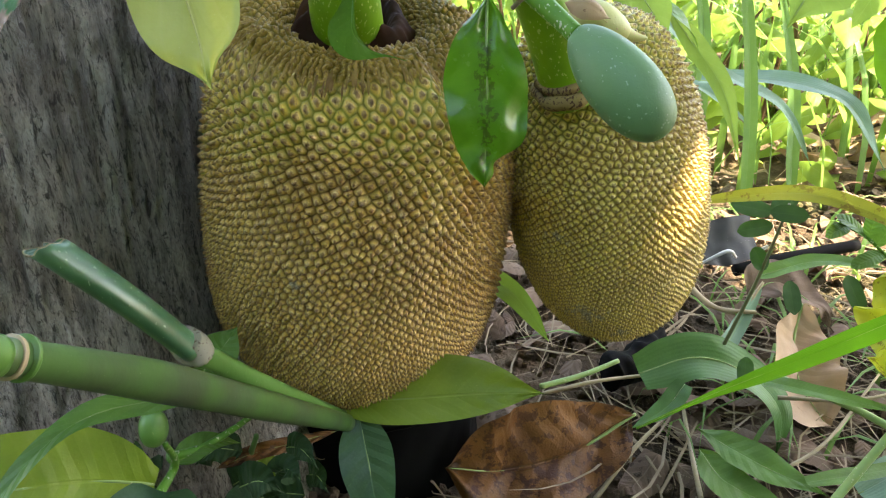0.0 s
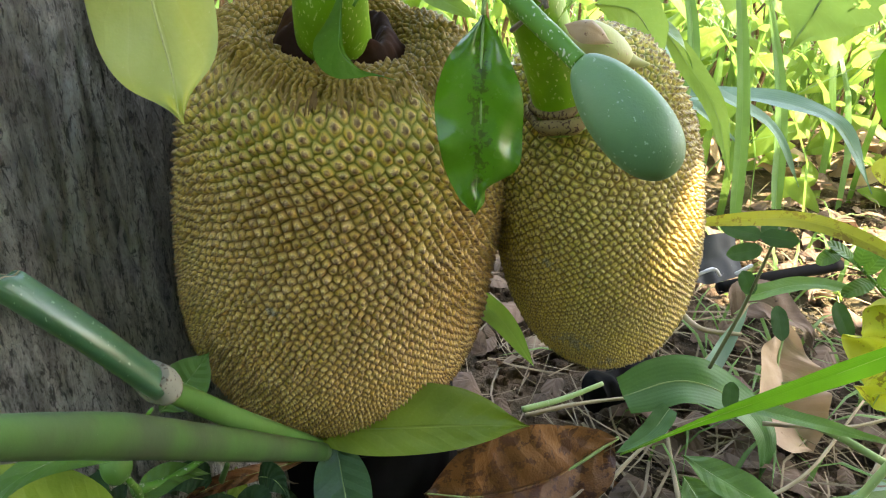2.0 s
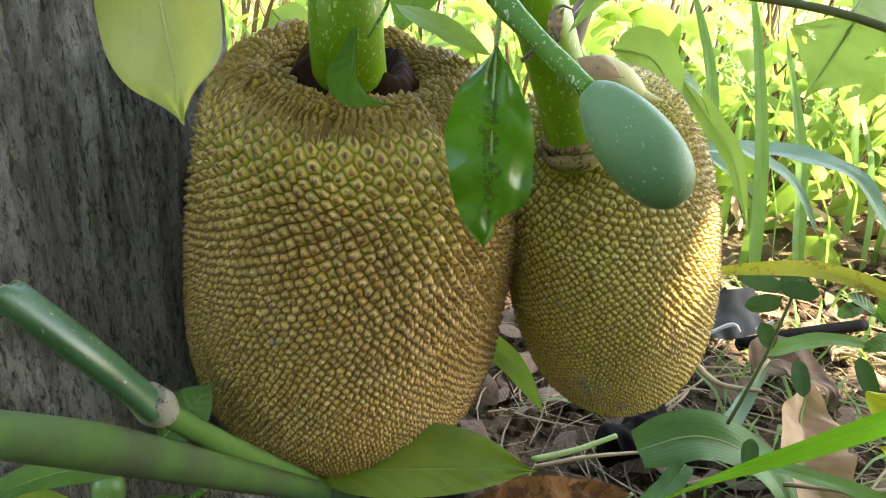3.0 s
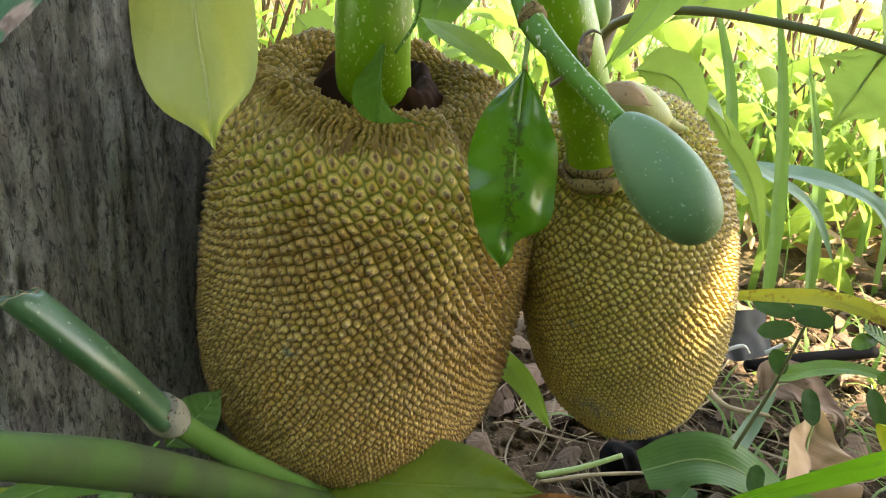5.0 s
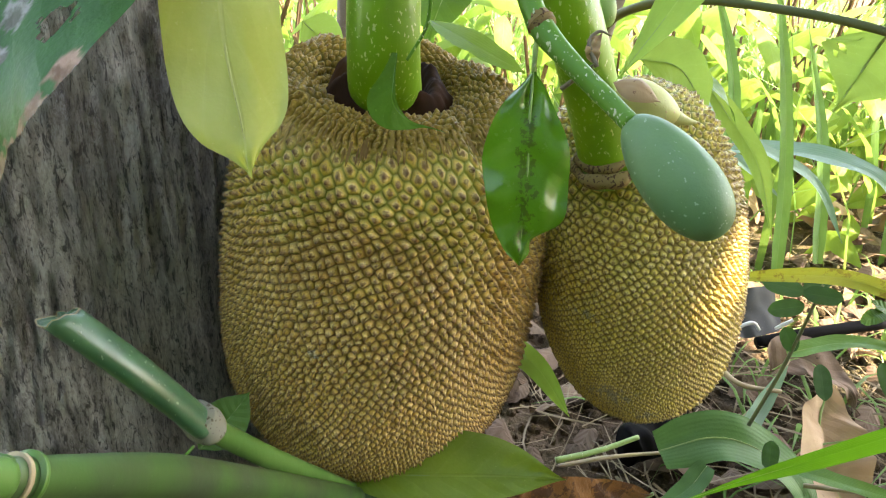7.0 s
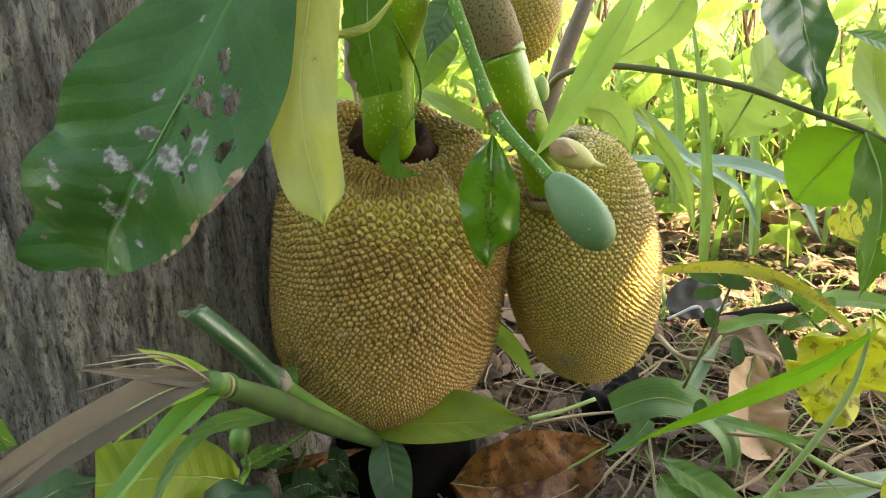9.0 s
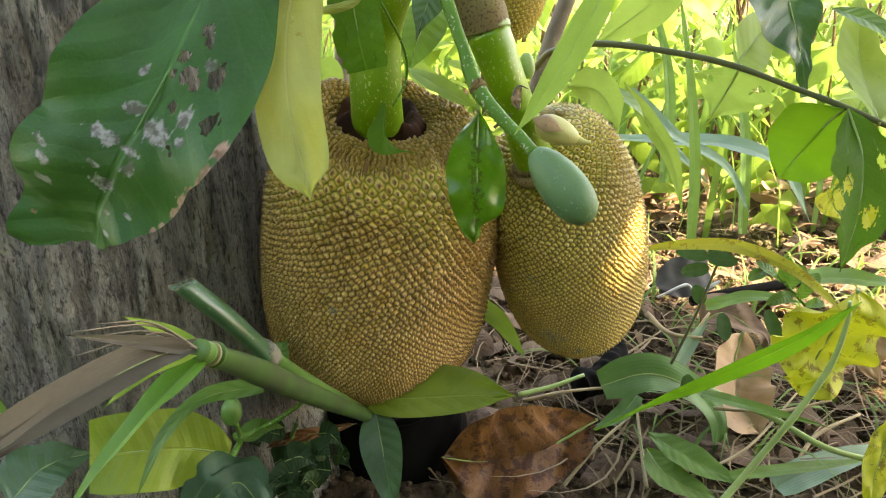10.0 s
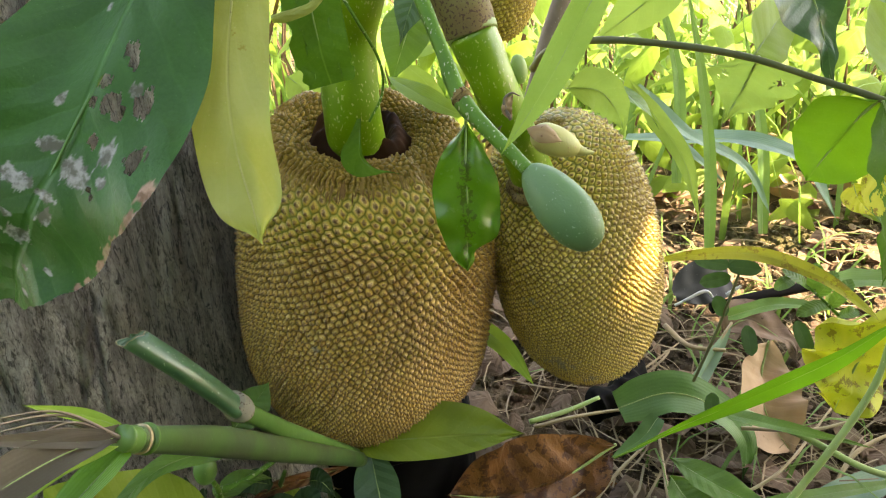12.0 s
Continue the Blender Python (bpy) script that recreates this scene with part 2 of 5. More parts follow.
M["bract_brown"] = stem_material("bract_brown", (0.13, 0.08, 0.035), (0.24, 0.17, 0.065), (0.07, 0.035, 0.018), 0.7, (1, 1, 1), 200.0, 0.55, 0.2)
M["fringe"] = stem_material("fringe", (0.1, 0.036, 0.01), (0.46, 0.31, 0.1), (0.55, 0.42, 0.2), 0.6, (1, 1, 0.3), 300.0, 0.66, 0.2)
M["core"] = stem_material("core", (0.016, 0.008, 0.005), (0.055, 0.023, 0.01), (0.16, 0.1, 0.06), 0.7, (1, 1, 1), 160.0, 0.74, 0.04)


def skin_material(name, groove, flank, flank_low, tip, pale, amount):
    """Jackfruit rind: coloured by how far a spot is from its spine's foot (spine), by spine (cell) and by height (rise)."""
    n = Nodes(name)
    e, cell, rise = n.attr("spine"), n.attr("cell"), n.attr("rise")
    grain = n.noise(1100.0, 3.0, 0.6)
    speck = n.noise(620.0, 4.0, 0.7)
    patch = n.step(n.noise(16.0, 4.0), 0.38, 0.64)
    high = n.step(n.math("ADD", rise, n.math("MULTIPLY", patch, -0.14)), 0.56, 0.8)
    col = n.mix(high, flank_low, flank)
    col = n.mix(n.math("MULTIPLY", n.step(n.noise(11.0, 3.0), 0.45, 0.68), 0.35), col, (0.3, 0.19, 0.045))
    col = n.mix(n.math("MULTIPLY", cell, 0.35), col, n.mix(patch, pale, (0.34, 0.25, 0.06)))
    # pale upper flanks: partly rind colour, partly the spines' lit tops painted in
    lit_flank = n.math("MULTIPLY", n.step(e, 0.34, 0.58), n.step(n.math("ADD", n.math("MULTIPLY", cell, 0.35), speck), 0.42, 0.7))
    col = n.mix(n.math("MULTIPLY", lit_flank, 0.9), col, pale)
    # green skirts between the blunt upper spines, brown joints between the sharp lower ones
    skirt = n.math("SUBTRACT", 1.0, n.step(e, 0.1, 0.42))
    col = n.mix(n.math("MULTIPLY", n.math("MULTIPLY", skirt, high), 0.55), col, (0.24, 0.26, 0.025))
    foot = n.math("SUBTRACT", 1.0, n.step(e, 0.04, n.math("SUBTRACT", 0.42, n.math("MULTIPLY", high, 0.2))))
    col = n.mix(n.math("MULTIPLY", foot, 0.8), col, n.mix(high, (0.2, 0.1, 0.025), groove))
    # brown, speckled tips with a dark pit
    some = n.step(n.math("ADD", cell, rise), amount, amount + 0.45)
    top = n.step(n.math("ADD", e, n.math("MULTIPLY", n.math("SUBTRACT", speck, 0.5), 1.1)), 0.36, 0.66)
    col = n.mix(n.math("MULTIPLY", n.math("MULTIPLY", top, n.math("ADD", 0.3, n.math("MULTIPLY", some, 0.6))), 0.9), col, tip)
    pit = n.step(n.math("ADD", e, n.math("MULTIPLY", n.math("SUBTRACT", grain, 0.5), 0.5)), 0.7, 0.84)
    col = n.mix(n.math("MULTIPLY", pit, n.math("ADD", 0.15, n.math("MULTIPLY", n.math("MULTIPLY", some, n.step(cell, 0.1, 0.7)), 0.55))), col, (0.08, 0.034, 0.014))
    col = n.mix(n.math("MULTIPLY", n.step(speck, 0.6, 0.68), 0.5), col, (0.13, 0.07, 0.025))
    col = n.mix(n.attr("scar"), col, n.mix(n.step(grain, 0.4, 0.6), (0.12, 0.1, 0.08), (0.42, 0.38, 0.32)))
    rim = n.attr("rim")
    strand = n.step(n.math("ADD", n.math("MULTIPLY", n.noise(330.0, 3.0), 0.7), n.math("MULTIPLY", e, 0.6)), 0.5, 0.9)
    col = n.mix(n.math("MULTIPLY", rim, 0.65), col, n.mix(strand, (0.075, 0.024, 0.007), (0.5, 0.33, 0.08)))
    relief = n.math("ADD", grain, n.math("MULTIPLY", speck, 0.8))
    return n.surface(col, n.math("ADD", 0.24, n.math("MULTIPLY", grain, 0.2)), n.bump(relief, 0.6, 0.0012), n.math("SUBTRACT", 0.5, n.math("MULTIPLY", rim, 0.38)))


M["skin_large"] = skin_material("skin_large", (0.24, 0.23, 0.027), (0.64, 0.43, 0.07), (0.66, 0.39, 0.09), (0.16, 0.055, 0.016), (0.9, 0.67, 0.29), -0.2)
M["skin_small"] = skin_material("skin_small", (0.13, 0.14, 0.012), (0.68, 0.52, 0.09), (0.7, 0.51, 0.1), (0.21, 0.11, 0.032), (0.9, 0.73, 0.31), 0.4)


def bark_material():
    """Grey bark: short upright flakes and cracks, pale lichen streaks, dark damp patches."""
    n = Nodes("bark")
    flake = n.noise(330.0, 9.0, 0.82, (1, 1, 0.42), distort=0.8)
    crack = n.noise(280.0, 8.0, 0.76, (1, 1, 0.25), distort=0.6)
    fine = n.noise(620.0, 4.0, 0.7, (1, 1, 0.5))
    streak = n.noise(52.0, 7.0, 0.7, (1, 1, 0.12), distort=0.6)
    patch = n.step(n.noise(10.0, 5.0, 0.6, (1, 1, 0.4)), 0.4, 0.64)
    col = n.mix(n.step(streak, 0.36, 0.62), (0.27, 0.23, 0.2), (0.74, 0.67, 0.6))
    col = n.mix(n.math("MULTIPLY", patch, 0.4), col, (0.23, 0.2, 0.19))
    pale = n.math("MULTIPLY", n.step(flake, 0.49, 0.54), n.math("ADD", 0.25, n.math("MULTIPLY", n.step(streak, 0.46, 0.58), 0.7)))
    col = n.mix(pale, col, n.mix(n.noise(45.0), (0.66, 0.62, 0.57), (0.94, 0.93, 0.88)))
    dark = n.math("SUBTRACT", 1.0, n.step(crack, 0.41, 0.49))
    low = n.math("SUBTRACT", 1.0, n.step(flake, 0.36, 0.46))
    col = n.mix(n.math("MULTIPLY", low, 0.8), col, (0.07, 0.054, 0.045))
    col = n.mix(n.math("MULTIPLY", dark, 0.85), col, (0.05, 0.038, 0.034))
    col = n.mix(n.math("MULTIPLY", n.step(fine, 0.6, 0.68), 0.6), col, (0.7, 0.7, 0.67))
    h = n.math("ADD", n.step(flake, 0.34, 0.66), n.math("SUBTRACT", n.math("MULTIPLY", crack, 0.8), n.math("MULTIPLY", dark, 0.7)))
    h = n.math("ADD", h, n.math("MULTIPLY", fine, 0.35))
    return n.surface(col, 0.42, n.bump(h, 1.0, 0.009), 0.6)


M["bark"] = bark_material()


def soil_material():
    n = Nodes("soil")
    a, b, c = n.noise(14.0, 6.0, 0.6), n.noise(110.0, 6.0, 0.7), n.noise(2.2, 3.0)
    col = n.mix(n.step(a, 0.35, 0.65), (0.045, 0.03, 0.018), (0.13, 0.088, 0.055))
    col = n.mix(n.step(b, 0.52, 0.75), col, (0.22, 0.16, 0.11))
    col = n.mix(n.math("MULTIPLY", n.step(c, 0.5, 0.7), 0.5), col, (0.12, 0.13, 0.05))
    return n.surface(col, 0.9, n.bump(n.math("ADD", a, b), 0.9, 0.012), 0.2)


M["soil"] = soil_material()


# ---------------------------------------------------------------- shape helpers
def spline(pts, n):
    """n + 1 points on a smooth line through pts."""
    p = [Vector(q) for q in pts]
    p = [p[0] * 2 - p[1], *p, p[-1] * 2 - p[-2]]
    out, last = [], len(p) - 3
    for i in range(n + 1):
        s = i / n * last
        k = min(int(s), last - 1)
        t = s - k
        a, b, c, d = p[k:k + 4]
        out.append(0.5 * (2 * b + (c - a) * t + (2 * a - 5 * b + 4 * c - d) * t * t + (3 * b - a - 3 * c + d) * t ** 3))
    return out


def lerp_list(values, s):
    x = s * (len(values) - 1)
    k = min(int(x), len(values) - 2)
    return values[k] + (values[k + 1] - values[k]) * (x - k)


def mesh_object(name, verts, faces, material, parent=None, label="", uvs=None, smooth=True, attrs=None):
    me = bpy.data.meshes.new(name)
    me.from_pydata([tuple(v) for v in verts], [], faces)
    if uvs is not None:
        layer = me.uv_layers.new(name="leaf")
        idx = np.empty(len(me.loops), dtype=np.int32)
        me.loops.foreach_get("vertex_index", idx)
        layer.data.foreach_set("uv", np.asarray(uvs, dtype=np.float32)[idx].ravel())
    for key, values in (attrs or {}).items():
        me.attributes.new(key, "FLOAT", "POINT").data.foreach_set("value", np.asarray(values, dtype=np.float32))
    me.polygons.foreach_set("use_smooth", [smooth] * len(me.polygons))
    me.materials.append(M[material])
    ob = new(name, me)
    ob.parent = parent
    return tagged(ob, label)


def part(name, bm, material, parent, label=""):
    """Links a bmesh as one mesh object under a thing or a part."""
    me = bpy.data.meshes.new(name)
    bm.to_mesh(me)
    bm.free()
    me.polygons.foreach_set("use_smooth", [True] * len(me.polygons))
    me.materials.append(M[material])
    ob = new(name, me)
    ob.parent = parent
    return tagged(ob, label)


def thing(name, label, category, group=""):
    return tagged(new(name), label, category, group)


def tube(name, pts, radii, material, parent=None, label="", n=None, sides=10, lumpy=0.0, flat=1.0):
    """A round stem along a smooth line, with closed ends."""
    n = n or max(8, len(pts) * 6)
    line = spline(pts, n)
    verts, faces = [], []
    side = None
    for i, c in enumerate(line):
        t = (line[min(i + 1, n)] - line[max(i - 1, 0)]).normalized()
        ref = side if side is not None else (Vector((0, 0, 1)) if abs(t.z) < 0.9 else Vector((1, 0, 0)))
        side = (ref - t * ref.dot(t)).normalized()
        up = t.cross(side)
        r = lerp_list(radii, i / n)
        for k in range(sides):
            a = 2 * math.pi * k / sides
            d = side * math.cos(a) + up * math.sin(a) * flat
            w = 1 + lumpy * noise.noise((c + d * r) * 60)
            verts.append(c + d * r * w)
    for i in range(n):
        for k in range(sides):
            a, b = i * sides + k, i * sides + (k + 1) % sides
            faces.append((a, b, b + sides, a + sides))
    faces.append(tuple(range(sides - 1, -1, -1)))
    faces.append(tuple(range(n * sides, (n + 1) * sides)))
    return mesh_object(name, verts, faces, material, parent, label)


SHAPES = {
    "ovate": (0.0, 0.62, 0.92, 1.0, 0.96, 0.84, 0.66, 0.44, 0.22, 0.07, 0.0),
    "lance": (0.05, 0.4, 0.7, 0.9, 1.0, 1.0, 0.92, 0.76, 0.52, 0.22, 0.0),
    "obovate": (0.03, 0.22, 0.42, 0.62, 0.8, 0.93, 1.0, 0.97, 0.78, 0.36, 0.0),
    "blunt": (0.3, 0.6, 0.8, 0.93, 1.0, 1.0, 0.99, 0.98, 0.96, 0.93, 0.86),
    "drip": (0.6, 0.7, 0.8, 0.87, 0.92, 0.97, 1.0, 1.0, 1.0, 1.0, 1.0, 0.99, 0.98, 0.96, 0.92, 0.86, 0.77, 0.6, 0.32, 0.13, 0.0),
    "paddle": (0.05, 0.4, 0.7, 0.9, 1.0, 1.0, 0.94, 0.84, 0.7, 0.52, 0.32, 0.0),
    "notched": (0.05, 0.36, 0.62, 0.82, 0.95, 1.0, 1.0, 0.96, 0.78, 0.28, 0.22, 0.0),
    "hook": (0.2, 0.35, 0.6, 0.9, 1.0, 0.8, 0.4, 0.16, 0.07, 0.03, 0.0),
    "grass": (0.75, 0.95, 1.0, 1.0, 0.97, 0.92, 0.83, 0.7, 0.5, 0.26, 0.0),
    "round": (0.0, 0.55, 0.85, 0.98, 1.0, 1.0, 0.95, 0.85, 0.68, 0.42, 0.0),
    "wide": (0.3, 0.6, 0.8, 0.93, 1.0, 1.0, 0.99, 0.97, 0.95, 0.92, 0.87),
    "boat": (0.0, 0.35, 0.62, 0.8, 0.93, 1.0, 1.0, 0.97, 0.88, 0.64, 0.0),
    "oblong": (0.2, 0.66, 0.86, 0.96, 1.0, 1.0, 0.99, 0.94, 0.84, 0.62, 0.1),
    "blade": (0.1, 0.16, 0.26, 0.45, 0.72, 0.92, 1.0, 0.96, 0.8, 0.5, 0.0),
    "spear": (0.5, 0.8, 1.0, 1.0, 0.95, 0.85, 0.72, 0.56, 0.38, 0.18, 0.0),
}


def width_at(shape, u):
    """The leaf's half width, from 0 to 1, at u along it."""
    v = SHAPES[shape]
    x = u * (len(v) - 1)
    k = min(int(x), len(v) - 2)
    t = x - k
    p, q, r, s = v[max(k - 1, 0)], v[k], v[k + 1], v[min(k + 2, len(v) - 1)]
    return max(0.0, 0.5 * (2 * q + (r - p) * t + (2 * p - 5 * q + 4 * r - s) * t * t + (3 * q - p - 3 * r + s) * t ** 3))


def leaf(pts, half, face, material, parent, shape="ovate", fold=0.15, wave=0.03, nu=22, nv=8, name="leaf", label="", midrib=True, lopside=0.0,
         holes=(), scars=(), burns=(), ends=None, quilt=(0.0, 0.0, 0.0), ragged=0.0, seed=0.0, stalk=None, vein_material="stem_pale", curl=0.0, rib=1.0, other_half=None):
    """One leaf: a blade round a smooth midrib; face: where its upper side looks; half: half its width; holes, scars and burns: (along, across, size, stretch); ends: where the blade is bitten off, across and along."""
    line = spline(pts, nu)
    face = Vector(face).normalized()
    verts, uvs, lines = [], [], []
    for i, c in enumerate(line):
        u = i / nu
        t = (line[min(i + 1, nu)] - line[max(i - 1, 0)]).normalized()
        side = t.cross(face).normalized()
        up = side.cross(t)
        widths = half * width_at(other_half or shape, u), half * width_at(shape, u)
        lines.append((c, up))
        for k in range(-nv, nv + 1):
            v = k / nv
            w = widths[v > 0]
            ww = w * (1 + (lopside if v > 0 else -lopside))
            if ragged and abs(v) > 0.5:
                ww *= 1 - ragged * max(0.0, noise.noise((u * 9 + seed, v * 2, seed)) + 0.1)
            z = fold * abs(v) * ww - curl * v * v * ww
            z += wave * half * (noise.noise((u * 5 + seed, v * 1.5 + seed, 0.3)) * 2 + abs(v) * math.sin(u * 19 + seed * 5 + (2 if v > 0 else 0)))
            z += quilt[0] * half * abs(v) ** 0.5 * math.cos(2 * math.pi * (u * quilt[1] - abs(v) * quilt[2]))
            verts.append(c + side * v * ww + up * z)
            uvs.append((u, v))
    cols = 2 * nv + 1
    faces = []
    spots = np.zeros(len(verts))

    def inside(u, v, marks):
        best = 0.0
        for hu, hv, size, stretch in marks:
            jag = 1 + 0.55 * noise.noise((u * 40 + hu * 9, v * 22, seed + 2)) + 0.3 * noise.noise((u * 110, v * 60, seed))
            d = math.hypot((u - hu) / size, (v - hv) / (size * stretch)) * jag
            best = max(best, 1.4 - d)
        return best

    for i in range(nu):
        for k in range(cols - 1):
            a = i * cols + k
            if holes:
                u, v = (i + 0.5) / nu, (k + 0.5) / nv - 1
                if inside(u, v, holes) > 0.4:
                    continue
            if ends:
                u, v = (i + 0.5) / nu, (k + 0.5) / nv - 1
                if u > np.interp(v, ends[0], ends[1]) + 0.012 * noise.noise((u * 25, v * 9, seed)):
                    continue
            faces.append((a, a + 1, a + 1 + cols, a + cols))
    attrs = None
    if scars:
        spots = [min(1.0, max(0.0, (inside(u, v, scars) - 0.35) * 6)) for u, v in uvs]
        attrs = {"scar": spots, "burn": [min(1.0, max(0.0, (inside(u, v, burns) - 0.35) * 6)) for u, v in uvs]}
    blade = mesh_object(name, verts, faces, material, parent, label, uvs, attrs=attrs)
    if midrib:
        last = nu if not ends else int(nu * np.interp(0, ends[0], ends[1]))
        spine = [c - up * half * 0.02 for c, up in lines[:last + 1:3]]
        tube("midrib", spine, [half * 0.036 * rib, half * 0.026 * rib, half * 0.008 * rib], vein_material, blade, n=len(spine) * 2, sides=6)
    if stalk:
        tube("leaf_stalk", [*stalk, pts[0]], [half * 0.07, half * 0.055], vein_material, blade, n=10, sides=7)
    return blade


def lone_leaf(label, pts, half, face, material, category="leaf", title="hanging_leaf", **kw):
    """A leaf that is a thing of its own: an Empty at its base with the blade under it."""
    root = thing(title, label, category, kw.pop("group", ""))
    leaf(pts, half, face, material, root, name="blade", **kw)
    return root


FRONT = (0.0, -0.88, 0.47)
UP = (0.0, -0.35, 0.94)


# ---------------------------------------------------------------- ground
def ground_height(x, y):
    p = Vector((x, y, 0))
    h = 0.012 * noise.noise(p * 7) + 0.006 * noise.noise(p * 23) + 0.004 * noise.noise(p * 55)
    near = math.exp(-((x + 0.38) ** 2 + (y - 0.56) ** 2) / 0.09)
    dip = math.exp(-((x - 0.42) ** 2 + (y - 0.62) ** 2) / 0.08)
    return h + 0.03 * near - 0.045 * dip - 0.01


def build_ground():
    """One sheet, fine round the tree and ever coarser out to the horizon."""
    def axis(centre, fine, count, step):
        a, v, s = [0.0], 0.0, step
        for i in range(count):
            v += s
            a.append(v)
            if v > fine:
                s *= 1.28
            if v > 900:
                break
        return sorted({centre - q for q in a} | {centre + q for q in a})
    xs, ys = axis(0.2, 0.75, 400, 0.009), axis(0.8, 0.75, 400, 0.009)
    verts = [(x, y, ground_height(x, y) if abs(x) < 30 and abs(y) < 30 else 0.0) for y in ys for x in xs]
    w = len(xs)
    faces = [(j * w + i, j * w + i + 1, (j + 1) * w + i + 1, (j + 1) * w + i) for j in range(len(ys) - 1) for i in range(w - 1)]
    ob = mesh_object("ground", verts, faces, "soil")
    return tagged(ob, "bare brown crumbly soil under the tree", "ground", kind="structure")


build_ground()


# ---------------------------------------------------------------- the tree
def trunk_axis(z):
    return Vector((-0.385 - 0.02 * z, 0.575 + 0.03 * z, z))


def build_tree():
    tree = thing("jackfruit_tree", "grey fissured jackfruit trunk with pale lichen streaks", "tree")
    verts, faces = [], []
    cols, zs = 420, []
    z = -0.06
    while z < 3.4:
        zs.append(z)
        z += 0.0045 if z < 0.75 else 0.06
    for z in zs:
        c = trunk_axis(z)
        flare = 0.2 + 0.045 * math.exp(-max(z, 0) / 0.16) - 0.02 * max(z - 0.4, 0)
        for k in range(cols):
            a = 2 * math.pi * k / cols
            lobe = 1 + 0.03 * math.sin(3 * a + 0.8) + 0.035 * math.exp(-max(z, 0) / 0.12) * math.sin(5 * a + 1.1)
            d = Vector((math.cos(a), math.sin(a), 0))
            q = Vector((d.x * 5.2, d.y * 5.2, z * 1.7))
            ridge = noise.noise(q * 5.5) * 0.5 + noise.noise(Vector((d.x * 52, d.y * 52, z * 11))) * 0.6
            rough = noise.noise(Vector((d.x * 110, d.y * 110, z * 60)))
            groove = abs(noise.noise(Vector((d.x * 30, d.y * 30, z * 6.5))))
            r = flare * lobe + 0.003 * ridge + 0.0018 * rough - 0.0045 * max(0.0, 0.16 - groove) / 0.16
            verts.append(c + d * r)
    for j in range(len(zs) - 1):
        for k in range(cols):
            a, b = j * cols + k, j * cols + (k + 1) % cols
            faces.append((a, b, b + cols, a + cols))
    faces.append(tuple(range((len(zs) - 1) * cols, len(zs) * cols)))
    mesh_object("trunk", verts, faces, "bark", tree)
    # crown: leaves above, out of the picture, added to shade the fruit from the sun
    rng = np.random.default_rng(5)
    target = Vector((0.187, 0.527, 0.343))
    cv, cf, cu = [], [], []
    count = 0

    def crown_leaf(p, size):
        t = Vector(rng.normal(size=3)).normalized()
        n = Vector((rng.normal() * 0.6, rng.normal() * 0.6, 1)).normalized()
        s = t.cross(n).normalized()
        rows = []
        for i in range(9):
            u = i / 8
            w = size * 0.36 * math.sin(math.pi * min(0.98, 0.08 + u * 0.9))
            m = p + t * size * (u - 0.5) * 1.6 - Vector((0, 0, 0.25 * size * (u - 0.4) ** 2))
            off = m - target
            off -= SUN_DIR * off.dot(SUN_DIR)
            if abs(off.z) < GAP[1] + w and math.hypot(off.x, off.y) < GAP[0] + w:
                return
            rows.append((m, w, u))
        base = len(cv)
        for m, w, u in rows[::2]:
            cv.extend((m - s * w, m + s * w))
            cu.extend(((u, -1), (u, 1)))
        cf.extend((base + 2 * i, base + 2 * i + 1, base + 2 * i + 3, base + 2 * i + 2) for i in range(4))

    for i in range(3400):
        a, r = rng.uniform(0, 2 * math.pi), math.sqrt(rng.uniform())
        crown_leaf(Vector((1.0 + 0.74 * r * math.cos(a), 0.75 + 0.57 * r * math.sin(a), rng.uniform(1.25, 1.7))), rng.uniform(0.07, 0.12))
    for i in range(2600):
        a, r = rng.uniform(0, 2 * math.pi), math.sqrt(rng.uniform())
        crown_leaf(Vector((1.15 + 0.9 * r * math.cos(a), 0.08 + 0.65 * r * math.sin(a), rng.uniform(1.6, 2.1))), rng.uniform(0.09, 0.15))
    for i in range(350):
        a, r = rng.uniform(0, 2 * math.pi), math.sqrt(rng.uniform()) * 1.0
        crown_leaf(Vector((-0.3 + 1.0 * r * math.cos(a), 0.75 + 0.8 * r * math.sin(a), rng.uniform(1.5, 2.9))), rng.uniform(0.08, 0.14))
    mesh_object("crown", cv, cf, "leaf_green", tree, "unseen leafy crown, placed to block the sun", cu)
    for pts, radii in (([trunk_axis(1.3), (0.2, 0.95, 1.5), (0.6, 1.05, 1.6), (1.3, 1.2, 1.65)], (0.06, 0.04, 0.012)),
                       ([trunk_axis(1.8), (-0.8, 0.9, 2.2), (-1.1, 1.0, 2.5)], (0.05, 0.03, 0.01))):
        tube("limb", pts, radii, "bark", tree, sides=14)
    return tree


# opening left in the added crown, so sun reaches the small fruit's side
GAP = (0.006, 0.026)
build_tree()


